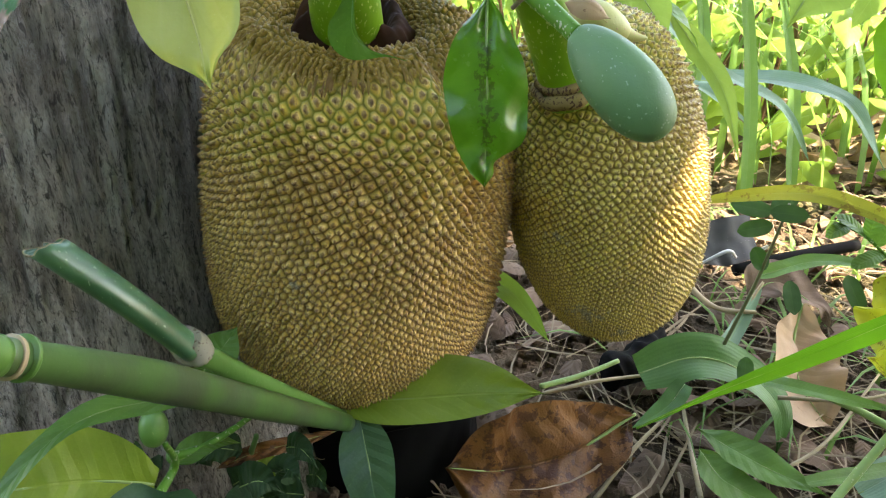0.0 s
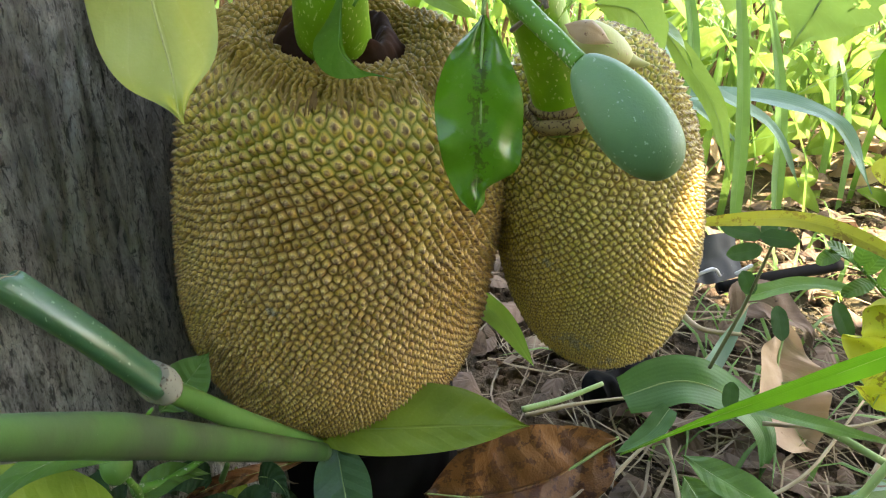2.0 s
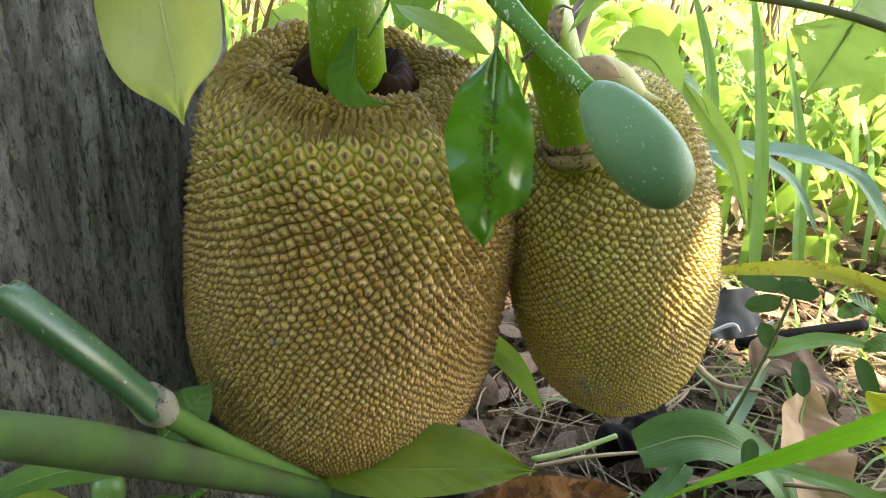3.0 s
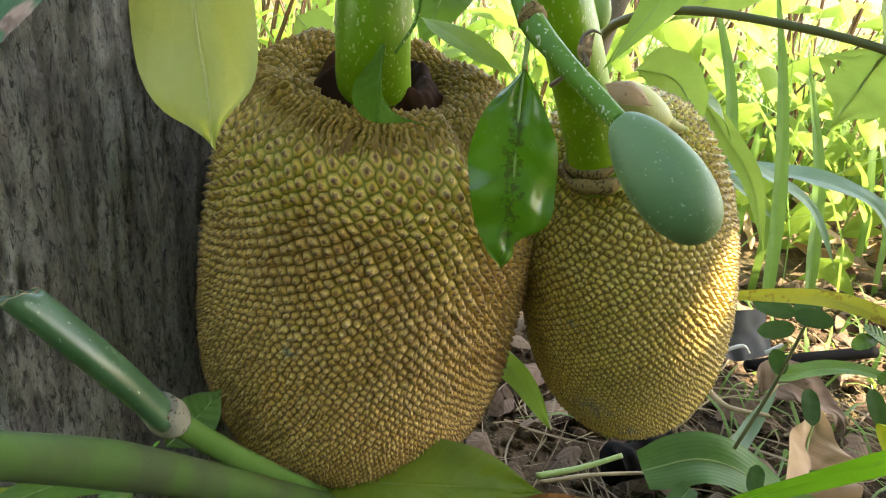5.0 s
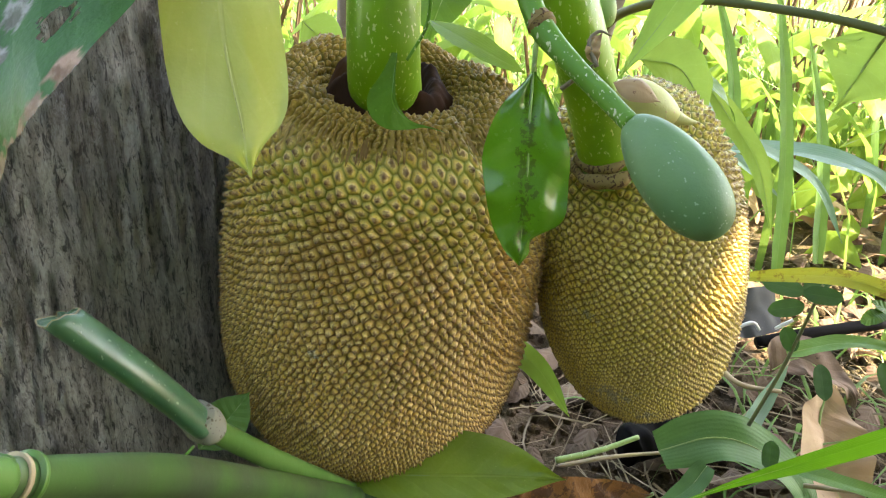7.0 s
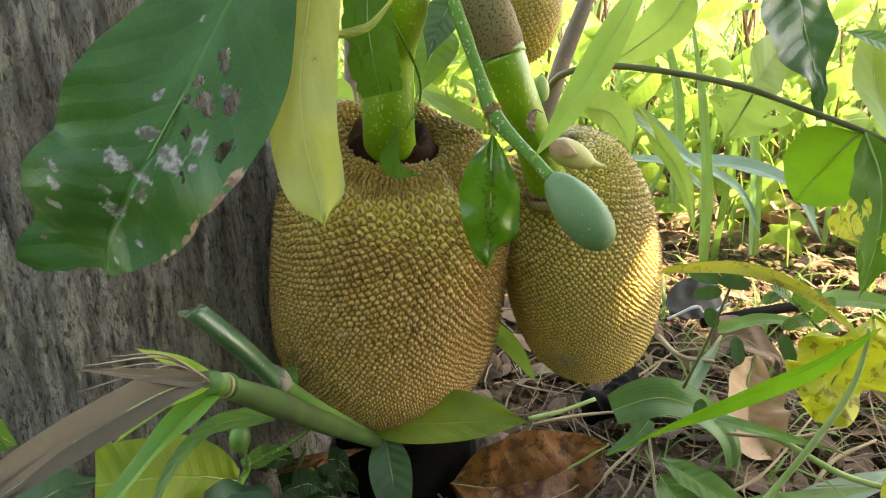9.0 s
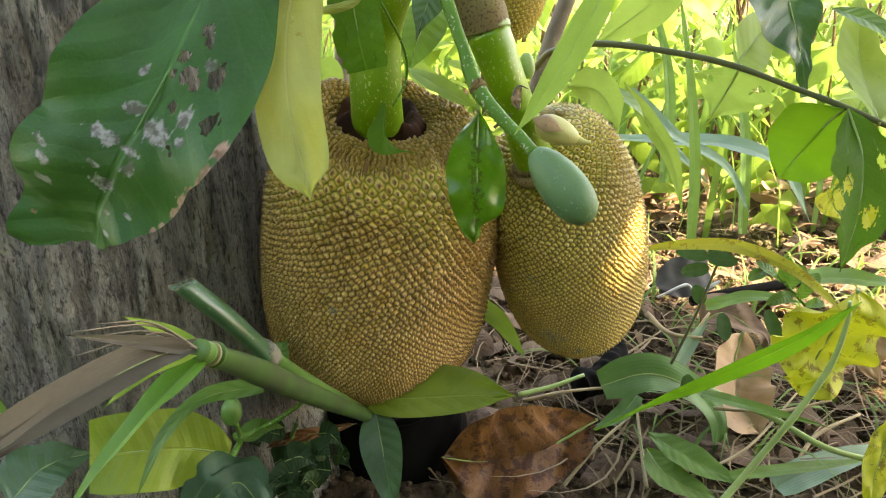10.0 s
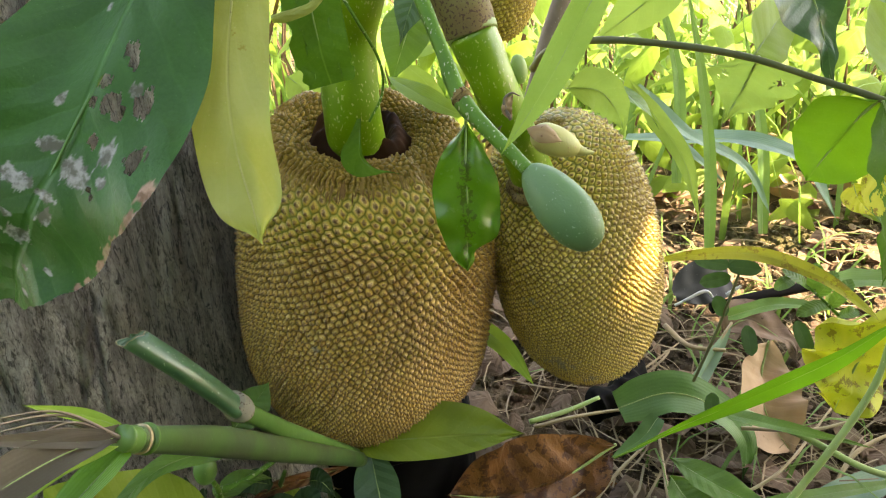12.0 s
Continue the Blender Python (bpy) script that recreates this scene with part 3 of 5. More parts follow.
def egg(name, a, b, radius, material, parent, label="", skew=0.0):
    """An egg from its stalk end a to its tip b."""
    a, b = Vector(a), Vector(b)
    axis = b - a
    turn = axis.to_track_quat("Z", "X").to_matrix()
    rows, cols = 40, 40
    verts, faces = [], []
    for i in range(rows + 1):
        q = math.pi * i / rows
        h = (1 - math.cos(q)) / 2
        r = radius * math.sin(q) ** 0.9 * (1 + skew * (0.5 - h) * -2)
        for k in range(cols):
            t = 2 * math.pi * k / cols
            w = 1 + 0.012 * noise.noise((math.cos(t) * 2, math.sin(t) * 2, h * 4)) + 0.006 * math.cos(6 * t)
            verts.append(a + turn @ Vector((r * w * math.cos(t), r * w * math.sin(t), axis.length * h)))
    for i in range(rows):
        for k in range(cols):
            p, q = i * cols + k, i * cols + (k + 1) % cols
            faces.append((p, q, q + cols, p + cols))
    return mesh_object(name, verts, faces, material, parent, label)


def add_strip(verts, faces, uvs, line, halves, side):
    base, n = len(verts), len(line) - 1
    for i, (p, h) in enumerate(zip(line, halves)):
        verts.extend((p - side * h, p + Vector((0, 0, h * 0.35)), p + side * h))
        uvs.extend(((i / n, -1), (i / n, 0), (i / n, 1)))
    for i in range(n):
        a = base + 3 * i
        faces.extend(((a, a + 1, a + 4, a + 3), (a + 1, a + 2, a + 5, a + 4)))


# ---------------------------------------------------------------- jackfruits
def rind(parent, centre, lean, profile, cell_size, height, res, material, seed, marks=(), rim_at=2.0, lobes=0.02, uneven=0.0, hollow=(0.0, 0.0), blunt_from=0.45):
    """A jackfruit's rind: a lathed body with spines raised cell by cell. profile: (radius, height) from the lower pole up over the rim."""
    rng = np.random.default_rng(seed)
    line = spline([(r, 0, z) for r, z in profile], 400)
    pr = np.array([[max(p.x, 0.0004), p.z] for p in line])
    arc = np.concatenate([[0], np.cumsum(np.hypot(*np.diff(pr, axis=0).T))])
    total = arc[-1]
    rows = int(total / res)
    s = np.linspace(0, total, rows)
    r, z = np.interp(s, arc, pr[:, 0]), np.interp(s, arc, pr[:, 1])
    rise = s / total
    # finer columns on the open side than on the side turned to the trunk and the thicket
    wide = pr[:, 0].max()
    ang, a = [], radians(-215)
    while a < radians(145) - 1e-6:
        ang.append(a)
        a += (res if math.sin(a) < 0.4 else res * 4) / wide
    cols = len(ang)
    # spines get long and narrow round the rim: rows there are squeezed before the cells are cut
    squeeze = 1.0 - 0.6 * np.exp(-((rise - rim_at + 0.035) / 0.045) ** 2)
    warped = np.concatenate([[0], np.cumsum(np.diff(s) * 0.5 * (squeeze[1:] + squeeze[:-1]))])
    # spines stand in spirals, each a golden angle on from the last
    sizes = np.array([cell_size(f) for f in rise])
    per_row = 2 * math.pi * r / (0.87 * sizes ** 2)
    order = np.concatenate([[0], np.cumsum(np.diff(warped) * 0.5 * (per_row[1:] + per_row[:-1]))])
    seeds = []
    for k in range(int(order[-1])):
        at = np.interp(k + 0.5, order, warped)
        rr, size, a = np.interp(at, warped, r), np.interp(at, warped, sizes), k * 2.399963
        a += rng.normal() * 0.12 * size / rr
        seeds.append((rr * math.cos(a), rr * math.sin(a), at + rng.normal() * size * 0.12))
    from_seed = mathutils_kd(seeds)
    cell_value = rng.uniform(0, 1, len(seeds))
    cell_tall = rng.uniform(0.72, 1.15, len(seeds))
    cell_lean = rng.normal(0, 0.1, (len(seeds), 2))
    dr, dz = np.gradient(r, s), np.gradient(z, s)
    verts = np.empty((rows, cols, 3))
    spine, cells, scar = np.empty((rows, cols)), np.empty((rows, cols)), np.zeros((rows, cols))
    for i in range(rows):
        size = sizes[i]
        flat = min(1.0, max(0.0, (rise[i] - blunt_from) / 0.25))
        rim_here = math.exp(-((rise[i] - rim_at + 0.02) / 0.05) ** 2)
        droop = 0.36 - 0.3 * flat
        rim_strands = min(1.0, max(0.0, (rise[i] - rim_at + 0.022) / 0.015)) * min(1.0, max(0.0, (rim_at + 0.03 - rise[i]) / 0.02))
        for k in range(cols):
            ca, sa = math.cos(ang[k]), math.sin(ang[k])
            p = Vector((r[i] * ca, r[i] * sa, warped[i]))
            (c1, i1, d1), (c2, i2, d2) = from_seed.find_n(p + noise.noise_vector((p.x * 70, p.y * 70, p.z * 70 + seed)) * size * 0.2, 2)
            e = min(1.0, (d2 - d1) / (d1 + d2 + 1e-9) * 1.04)
            if rim_strands > 0:
                # fibrous strands stand side by side under the rim
                strand = ang[k] * 19.0 + 0.45 * noise.noise((ca * 9, sa * 9, warped[i] * 260)) + 0.5 * noise.noise((ca * 4, sa * 4, seed))
                w = rim_strands * (1 - 0.6 * min(1.0, max(0.0, ca * 2)))
                i1 = i1 if w < 0.4 else int(strand) % len(seeds)
                fray = 0.72 + 0.6 * noise.noise((ca * 30, sa * 30, warped[i] * 700))
                e = e * (1 - w) + w * fray * (1 - abs(2 * (strand - math.floor(strand)) - 1)) ** 0.8
            sharp = 1.0 * e ** 1.3 - 0.3 * max(0.0, e - 0.84)
            step = min(1.0, e / 0.24)
            blunt = 0.14 * step * (2 - step) + 0.84 * e ** 1.25
            h = (sharp * (1 - flat) + blunt * flat) * height * size * cell_tall[i1] * (1 - 0.25 * rim_here)
            # a small pit in the tip of the blunt spines
            h -= flat * height * size * 0.14 * max(0.0, (e - 0.86) / 0.14)
            big = 1 + lobes * noise.noise((ca * 1.7 + seed, sa * 1.7, z[i] * 9))
            lift = uneven * math.exp(-((rise[i] - 0.84) / 0.1) ** 2) * (noise.noise((ca * 1.8, sa * 1.8, seed)) + 0.5 * noise.noise((ca * 5, sa * 5, seed)))
            rad = r[i] * big + h * dz[i]
            q = min(1.0, max(0.0, (rise[i] - 0.7) / 0.14))
            tip = e * e * size
            side = cell_lean[i1, 0] * tip
            verts[i, k] = rad * ca + hollow[0] * q - side * sa, rad * sa + side * ca, z[i] + lift - hollow[1] * q * max(0.0, -sa) - h * dr[i] - tip * (droop + cell_lean[i1, 1])
            spine[i, k], cells[i, k] = e, cell_value[i1]
    turn = Euler([radians(q) for q in lean]).to_matrix()
    tm = np.array(turn)
    pos = verts.reshape(-1, 3) @ tm.T + np.array(centre)
    for spot, size in marks:
        d = np.linalg.norm((pos - np.array(spot)) * np.array((1, 0.6, 1.3)), axis=1)
        sel = d < size * 2
        jag = np.array([noise.noise(Vector(p) * 160) + 0.8 * noise.noise(Vector(p) * 420) for p in pos[sel]])
        flat_scar = scar.reshape(-1)
        flat_scar[sel] = np.maximum(flat_scar[sel], np.clip((0.8 + jag * 1.2 - d[sel] / size) * 2.0, 0, 0.75))
    rim = np.exp(-((rise - rim_at) / 0.022) ** 2)
    rim[rise > rim_at] = 1
    faces = []
    for i in range(rows - 1):
        for k in range(cols):
            a, b = i * cols + k, i * cols + (k + 1) % cols
            faces.append((a, b, b + cols, a + cols))
    ob = mesh_object("rind", pos, faces, material, parent, attrs={
        "spine": spine.ravel(), "cell": cells.ravel(), "rise": np.repeat(rise, cols), "rim": np.repeat(rim, cols), "scar": scar.ravel()})
    return ob, turn


def mathutils_kd(points):
    tree = kdtree.KDTree(len(points))
    for i, p in enumerate(points):
        tree.insert(p, i)
    tree.balance()
    return tree


FRUIT_A, LEAN_A = Vector((-0.0755, 0.564, 0.314)), (9.0, 7.0, 0.0)
PROFILE_A = ((0.0, -0.157), (0.054, -0.154), (0.091, -0.138), (0.112, -0.107), (0.1225, -0.063), (0.1245, -0.015), (0.122, 0.045), (0.115, 0.095),
             (0.103, 0.136), (0.088, 0.159), (0.072, 0.17), (0.057, 0.168), (0.046, 0.156), (0.041, 0.128))
FRUIT_B, LEAN_B = Vector((0.1315, 0.586, 0.33)), (12.0, -12.0, 0.0)
PROFILE_B = ((0.0, -0.15), (0.03, -0.144), (0.053, -0.126), (0.07, -0.094), (0.0795, -0.05), (0.0815, 0.0), (0.079, 0.05), (0.07, 0.095),
             (0.054, 0.128), (0.036, 0.144), (0.022, 0.149), (0.012, 0.149), (0.0005, 0.147))


def build_fruits():
    large = thing("jackfruit", "large ripe olive-brown jackfruit with blunt spines, hanging by the trunk", "jackfruit", "jackfruits")
    body, turn = rind(large, FRUIT_A, LEAN_A, PROFILE_A, lambda f: (0.0044 + 0.0034 * min(1, max(0, (f - 0.28) / 0.46))) * (1 - 0.3 * min(1, max(0, (f - 0.77) / 0.06))), 1.0, 0.00062,
                      "skin_large", 3, [((-0.099, 0.448, 0.311), 0.008)], 0.85, uneven=0.014, hollow=(-0.008, 0.013))
    # torn brown fibres along the rim
    rng = np.random.default_rng(12)
    fv, ff, fu = [], [], []
    for k in range(170):
        a = k / 170 * 2 * math.pi + rng.normal() * 0.02
        ca, sa = math.cos(a), math.sin(a)
        top, long, wide = rng.uniform(0.16, 0.169), rng.uniform(0.004, 0.012), rng.uniform(0.0004, 0.0012)
        lift = 0.014 * (noise.noise((ca * 1.8, sa * 1.8, 3)) + 0.5 * noise.noise((ca * 5, sa * 5, 3)))
        line = []
        for j in range(5):
            z = top - long * j / 4
            rr = np.interp(z, (0.1, 0.136, 0.159, 0.168), (0.115, 0.104, 0.0905, 0.078)) + 0.004 + 0.003 * (j / 4) ** 2 * rng.uniform(-0.6, 1)
            line.append(FRUIT_A + turn @ Vector((rr * ca - 0.008, rr * sa, z + lift - 0.013 * max(0.0, -sa))))
        add_strip(fv, ff, fu, line, (wide * 0.6, wide, wide, wide * 0.8, wide * 0.15), turn @ Vector((-sa, ca, 0)))
    mesh_object("fringe", fv, ff, "fringe", large, "torn brown fibres along the rim", fu)
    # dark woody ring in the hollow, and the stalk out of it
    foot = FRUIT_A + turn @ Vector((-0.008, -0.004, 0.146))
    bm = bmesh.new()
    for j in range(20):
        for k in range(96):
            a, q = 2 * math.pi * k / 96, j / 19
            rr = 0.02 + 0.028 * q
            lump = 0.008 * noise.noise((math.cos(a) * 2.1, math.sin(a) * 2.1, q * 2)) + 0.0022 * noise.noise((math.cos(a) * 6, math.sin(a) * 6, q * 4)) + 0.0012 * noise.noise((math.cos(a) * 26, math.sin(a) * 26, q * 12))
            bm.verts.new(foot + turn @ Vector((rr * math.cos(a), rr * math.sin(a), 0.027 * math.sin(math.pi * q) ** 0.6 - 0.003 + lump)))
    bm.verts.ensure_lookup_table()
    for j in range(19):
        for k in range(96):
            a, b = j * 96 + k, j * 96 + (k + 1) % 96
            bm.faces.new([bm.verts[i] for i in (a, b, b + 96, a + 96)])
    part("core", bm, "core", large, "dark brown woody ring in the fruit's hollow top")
    tube("stalk", [tuple(foot - Vector((0, 0, 0.01))), (-0.063, 0.498, 0.501), (-0.061, 0.498, 0.561), (-0.049, 0.485, 0.617), (-0.075, 0.544, 0.704)], (0.0255, 0.0235, 0.0225, 0.0235, 0.026), "stalk_green", large,
         "thick bright green stalk with pale flecks", n=60, sides=28, lumpy=0.02)
    tube("branch_end", [(-0.05, 0.484, 0.604), (-0.058, 0.505, 0.638), (-0.075, 0.544, 0.704)], (0.0262, 0.028, 0.03), "stalk_brown", large, "brown scurfy bark above the green stalk", n=30, sides=24, lumpy=0.08)
    small = thing("jackfruit", "smaller yellow-green jackfruit with fine spines behind a young one", "jackfruit", "jackfruits")
    body, turn = rind(small, FRUIT_B, LEAN_B, PROFILE_B, lambda f: 0.0042 + 0.0024 * min(1, max(0, (f - 0.35) / 0.4)), 0.82, 0.0007,
                      "skin_small", 8, [((0.118, 0.535, 0.235), 0.014), ((0.15, 0.54, 0.215), 0.01), ((0.088, 0.522, 0.315), 0.007)], 0.98, blunt_from=0.6)
    neck = Vector((0.084, 0.505, 0.445))
    axis = (Vector((0.056, 0.475, 0.523)) - neck).normalized()
    across = axis.cross(Vector((0, 1, 0))).normalized()
    round_ = axis.cross(across)
    tube("stalk", [tuple(neck - axis * 0.02), tuple(neck + axis * 0.004), (0.067, 0.486, 0.489), (0.052, 0.474, 0.528), (0.036, 0.473, 0.566)], (0.02, 0.0185, 0.017, 0.017, 0.0185), "stalk_green", small,
         "bright green fruit stalk with pale flecks", n=40, sides=24, lumpy=0.03)
    for name, shift, wide, thick in (("collar", -0.003, 0.0175, 0.003), ("collar", -0.01, 0.022, 0.0042)):
        tube(name, [neck + axis * shift + (across * math.cos(q * 0.524) + round_ * math.sin(q * 0.524)) * (wide + 0.001 * math.sin(q * 2.3)) for q in range(13)],
             (thick, thick * 1.1, thick * 0.9, thick * 1.1, thick), "bract_brown", small, "shrivelled brown collar at the stalk's foot", n=120, sides=12, lumpy=0.8)
    tube("branch_end", [(0.036, 0.473, 0.565), (0.03, 0.475, 0.583), (0.012, 0.489, 0.617), (-0.021, 0.544, 0.696)], (0.0195, 0.02, 0.021, 0.024), "stalk_brown", small, "brown scurfy bark above the green stalk", n=40, sides=24, lumpy=0.05)
    tube("ring", [(0.038, 0.472, 0.562), (0.036, 0.474, 0.567)], (0.0192, 0.0198), "stem_pale", small, n=4, sides=24)
    egg("side_bud", (0.07, 0.494, 0.545), (0.074, 0.49, 0.523), 0.0065, "stem_pale", small, "small pale green bud on the stalk")
    third = thing("jackfruit", "small olive-brown jackfruit behind the green stalk", "jackfruit", "jackfruits")
    rind(third, (0.06, 0.589, 0.588), (10, 10, 0), ((0.0, -0.045), (0.016, -0.042), (0.027, -0.025), (0.031, 0.0), (0.027, 0.025), (0.015, 0.04), (0.002, 0.043)), lambda f: 0.0045, 0.6, 0.0012, "skin_small", 5)


build_fruits()


# ---------------------------------------------------------------- leaves and stems on the tree
def build_tree_leaves():
    lone_leaf("large dark green leaf eaten into holes, with grey scars",
              [(-0.115, 0.343, 0.653), (-0.134, 0.305, 0.603), (-0.156, 0.264, 0.555), (-0.177, 0.247, 0.516), (-0.195, 0.247, 0.487), (-0.208, 0.25, 0.458), (-0.219, 0.254, 0.432)],
              0.067, (-0.12, -0.88, 0.45), "leaf_eaten", shape="wide", nu=260, nv=90, fold=0.08, wave=0.09, quilt=(0.006, 11.0, 2.0), ragged=0.012, seed=1.3, vein_material="rib_green", rib=0.5,
              ends=((-1, -0.9, -0.85, -0.75, -0.7, -0.6, -0.5, -0.15, 0.3, 0.7, 0.85, 1), (0.37, 0.42, 0.44, 0.47, 0.52, 0.6, 0.68, 0.81, 0.9, 0.985, 1.03, 1.03)),
              holes=((0.225, -0.26, 0.0117, 6.0), (0.24, -0.31, 0.0091, 5.0), (0.27, -0.11, 0.0091, 6.0), (0.295, -0.22, 0.0143, 6.0), (0.305, -0.31, 0.0117, 5.0), (0.285, -0.5, 0.0169, 5.0), (0.3, -0.06, 0.0078, 5.0), (0.35, -0.2, 0.0091, 6.0),
                     (0.355, -0.66, 0.0195, 4.5), (0.42, -0.37, 0.0052, 5.0), (0.428, -0.42, 0.0046, 5.0)),
              scars=((0.47, 0.28, 0.0162, 10.0), (0.465, 0.16, 0.0121, 8.0), (0.405, -0.15, 0.0216, 6.0), (0.415, -0.26, 0.0149, 6.0), (0.36, -0.38, 0.0162, 5.0), (0.59, 0.05, 0.0230, 4.5), (0.51, -0.12, 0.0162, 4.5), (0.63, 0.62, 0.0108, 10.0),
                     (0.6, 0.72, 0.0095, 9.0), (0.68, 0.56, 0.0108, 9.0), (0.31, 0.25, 0.0135, 4.0), (0.38, 0.12, 0.0135, 7.0), (0.39, 0.2, 0.0108, 7.0), (0.78, 0.65, 0.0095, 7.0), (0.63, -0.3, 0.0081, 6.0), (0.47, -0.05, 0.0095, 10.0),
                     (0.55, 0.2, 0.0095, 6.0), (0.27, -0.42, 0.0095, 6.0), (0.4, -0.45, 0.0081, 6.0), (0.67, -0.1, 0.0068, 6.0), (0.17, 0.3, 0.0054, 6.0), (0.73, -0.2, 0.0095, 7.0)),
              burns=((0.385, -0.95, 0.016, 5.0), (0.42, -0.9, 0.013, 4.5), (0.445, -0.85, 0.012, 4.0), (0.47, -0.78, 0.013, 4.0), (0.5, -0.72, 0.018, 4.0), (0.535, -0.68, 0.017, 4.0), (0.58, -0.63, 0.012, 4.0), (0.61, -0.59, 0.01, 4.0), (0.87, 0.8, 0.008, 5.0)))
    lone_leaf("pale yellow-green drooping leaf with a pointed tip", [(-0.076, 0.351, 0.666), (-0.085, 0.33, 0.623), (-0.087, 0.302, 0.575), (-0.081, 0.278, 0.535), (-0.071, 0.262, 0.507), (-0.066, 0.253, 0.492)],
              0.021, (0.1, -0.88, 0.45), "leaf_yellow", shape="drip", lopside=0.0, nu=50, nv=10, fold=0.2, wave=0.13, seed=2.0, curl=0.1, vein_material="leaf_yellow_rib")
    lone_leaf("pale yellow leaf stalk slung across", [(-0.079, 0.362, 0.591), (-0.064, 0.364, 0.594), (-0.052, 0.368, 0.6), (-0.034, 0.378, 0.622)], 0.0035, FRONT, "leaf_yellow", title="leaf_stalk", category="leaf stalk", shape="grass", curl=0.8, midrib=False)
    lone_leaf("bright lime-green narrow leaf blade", [(0.134, 0.382, 0.641), (0.109, 0.359, 0.596), (0.082, 0.333, 0.552), (0.057, 0.314, 0.519)], 0.0105, (-0.2, -0.85, 0.3), "leaf_lime", shape="lance", nu=30, fold=0.1)
    lone_leaf("glossy deep green leaf with dark specks, hanging between the fruits", [(0.031, 0.462, 0.499), (0.031, 0.449, 0.47), (0.032, 0.443, 0.436), (0.031, 0.442, 0.408), (0.031, 0.437, 0.386)],
              0.026, (0.12, -0.9, 0.35), "leaf_glossy", shape="paddle", other_half="notched", nu=70, nv=20, fold=0.16, wave=0.12, seed=4.1, stalk=[(0.032, 0.466, 0.525)], vein_material="stem_pale", curl=0.25)
    lone_leaf("torn green leaf lying against the green stalk", [(-0.058, 0.413, 0.654), (-0.06, 0.386, 0.606), (-0.055, 0.377, 0.572), (-0.05, 0.377, 0.548)], 0.0185, (0.1, -0.95, 0.2), "leaf_torn",
              shape="blunt", nu=50, nv=16, ragged=0.5, seed=7.7, fold=0.05, wave=0.05)
    lone_leaf("small curled green leaf tip on the fruit's rim", [(-0.047, 0.448, 0.508), (-0.048, 0.442, 0.493), (-0.047, 0.438, 0.481), (-0.039, 0.442, 0.471), (-0.028, 0.447, 0.467), (-0.018, 0.451, 0.463)], 0.0085, (0.05, -0.85, 0.5), "leaf_torn",
              shape="hook", nu=40, fold=0.05, wave=0.03, seed=3.0, lopside=0.75, vein_material="rib_green")
    lone_leaf("light green leaf with a toothed edge", [(-0.043, 0.572, 0.516), (-0.019, 0.548, 0.508), (0.009, 0.534, 0.496), (0.03, 0.531, 0.487)], 0.012, (0.3, -0.6, 0.75), "leaf_lime", shape="lance", ragged=0.25, seed=6.0)
    lone_leaf("green leaf behind the stalk", [(-0.036, 0.789, 0.558), (-0.05, 0.747, 0.516), (-0.065, 0.726, 0.472)], 0.03, FRONT, "leaf_green", seed=1.0)
    lone_leaf("dark green leaf behind the stalk", [(-0.02, 0.75, 0.593), (-0.038, 0.733, 0.557), (-0.05, 0.716, 0.52)], 0.022, FRONT, "leaf_dark", seed=5.0)
    lone_leaf("bright green leaf behind the stalk", [(-0.156, 0.647, 0.504), (-0.141, 0.66, 0.483), (-0.137, 0.668, 0.449)], 0.02, FRONT, "leaf_backlit", seed=5.5)
    # the thin fruiting twig with the young fruit
    twig = thing("fruiting_twig", "thin green twig bearing a smooth young fruit and a bud", "twig")
    tube("stem", [(-0.026, 0.472, 0.659), (-0.001, 0.444, 0.603), (0.018, 0.423, 0.559), (0.03, 0.409, 0.531), (0.048, 0.393, 0.513), (0.064, 0.382, 0.5), (0.075, 0.372, 0.491)],
         (0.0052, 0.0055, 0.005, 0.0066, 0.0052, 0.005, 0.005), "stem_green", twig, "green stem with white flecks", n=60, sides=14, lumpy=0.12)
    egg("young_fruit", (0.074, 0.373, 0.493), (0.118, 0.347, 0.4475), 0.0175, "young", twig, "smooth blue-green egg-shaped young fruit", skew=0.12)
    tube("scratch", [(0.1135, 0.3465, 0.4625), (0.116, 0.347, 0.4622), (0.1188, 0.3485, 0.4615)], (0.0003, 0.0005, 0.0003), "film_white", twig, "small pale scratch on the young fruit", n=8, sides=6)
    egg("bud", (0.081, 0.465, 0.491), (0.119, 0.468, 0.475), 0.0118, "bud", twig, "swollen yellow-green bud", skew=-0.2)
    tube("bud_tip", [(0.113, 0.468, 0.477), (0.122, 0.468, 0.474), (0.13, 0.469, 0.473)], (0.006, 0.0032, 0.0008), "bud", twig, n=12, sides=12)
    leaf([(0.077, 0.458, 0.496), (0.09, 0.451, 0.495), (0.104, 0.451, 0.487)], 0.0085, (0.1, -0.7, 0.7), "bract", twig, "lance", name="bract", label="papery pinkish bract on the bud", curl=0.5, midrib=False)
    leaf([(0.065, 0.444, 0.506), (0.062, 0.447, 0.515), (0.067, 0.452, 0.524)], 0.004, FRONT, "bract", twig, "lance", name="bract", midrib=False, wave=0.3)
    tube("node", [(0.028, 0.411, 0.535), (0.031, 0.409, 0.531), (0.034, 0.406, 0.529)], (0.0062, 0.0078, 0.006), "bract_brown", twig, "rough brown node on the twig", n=10, sides=14, lumpy=0.4)
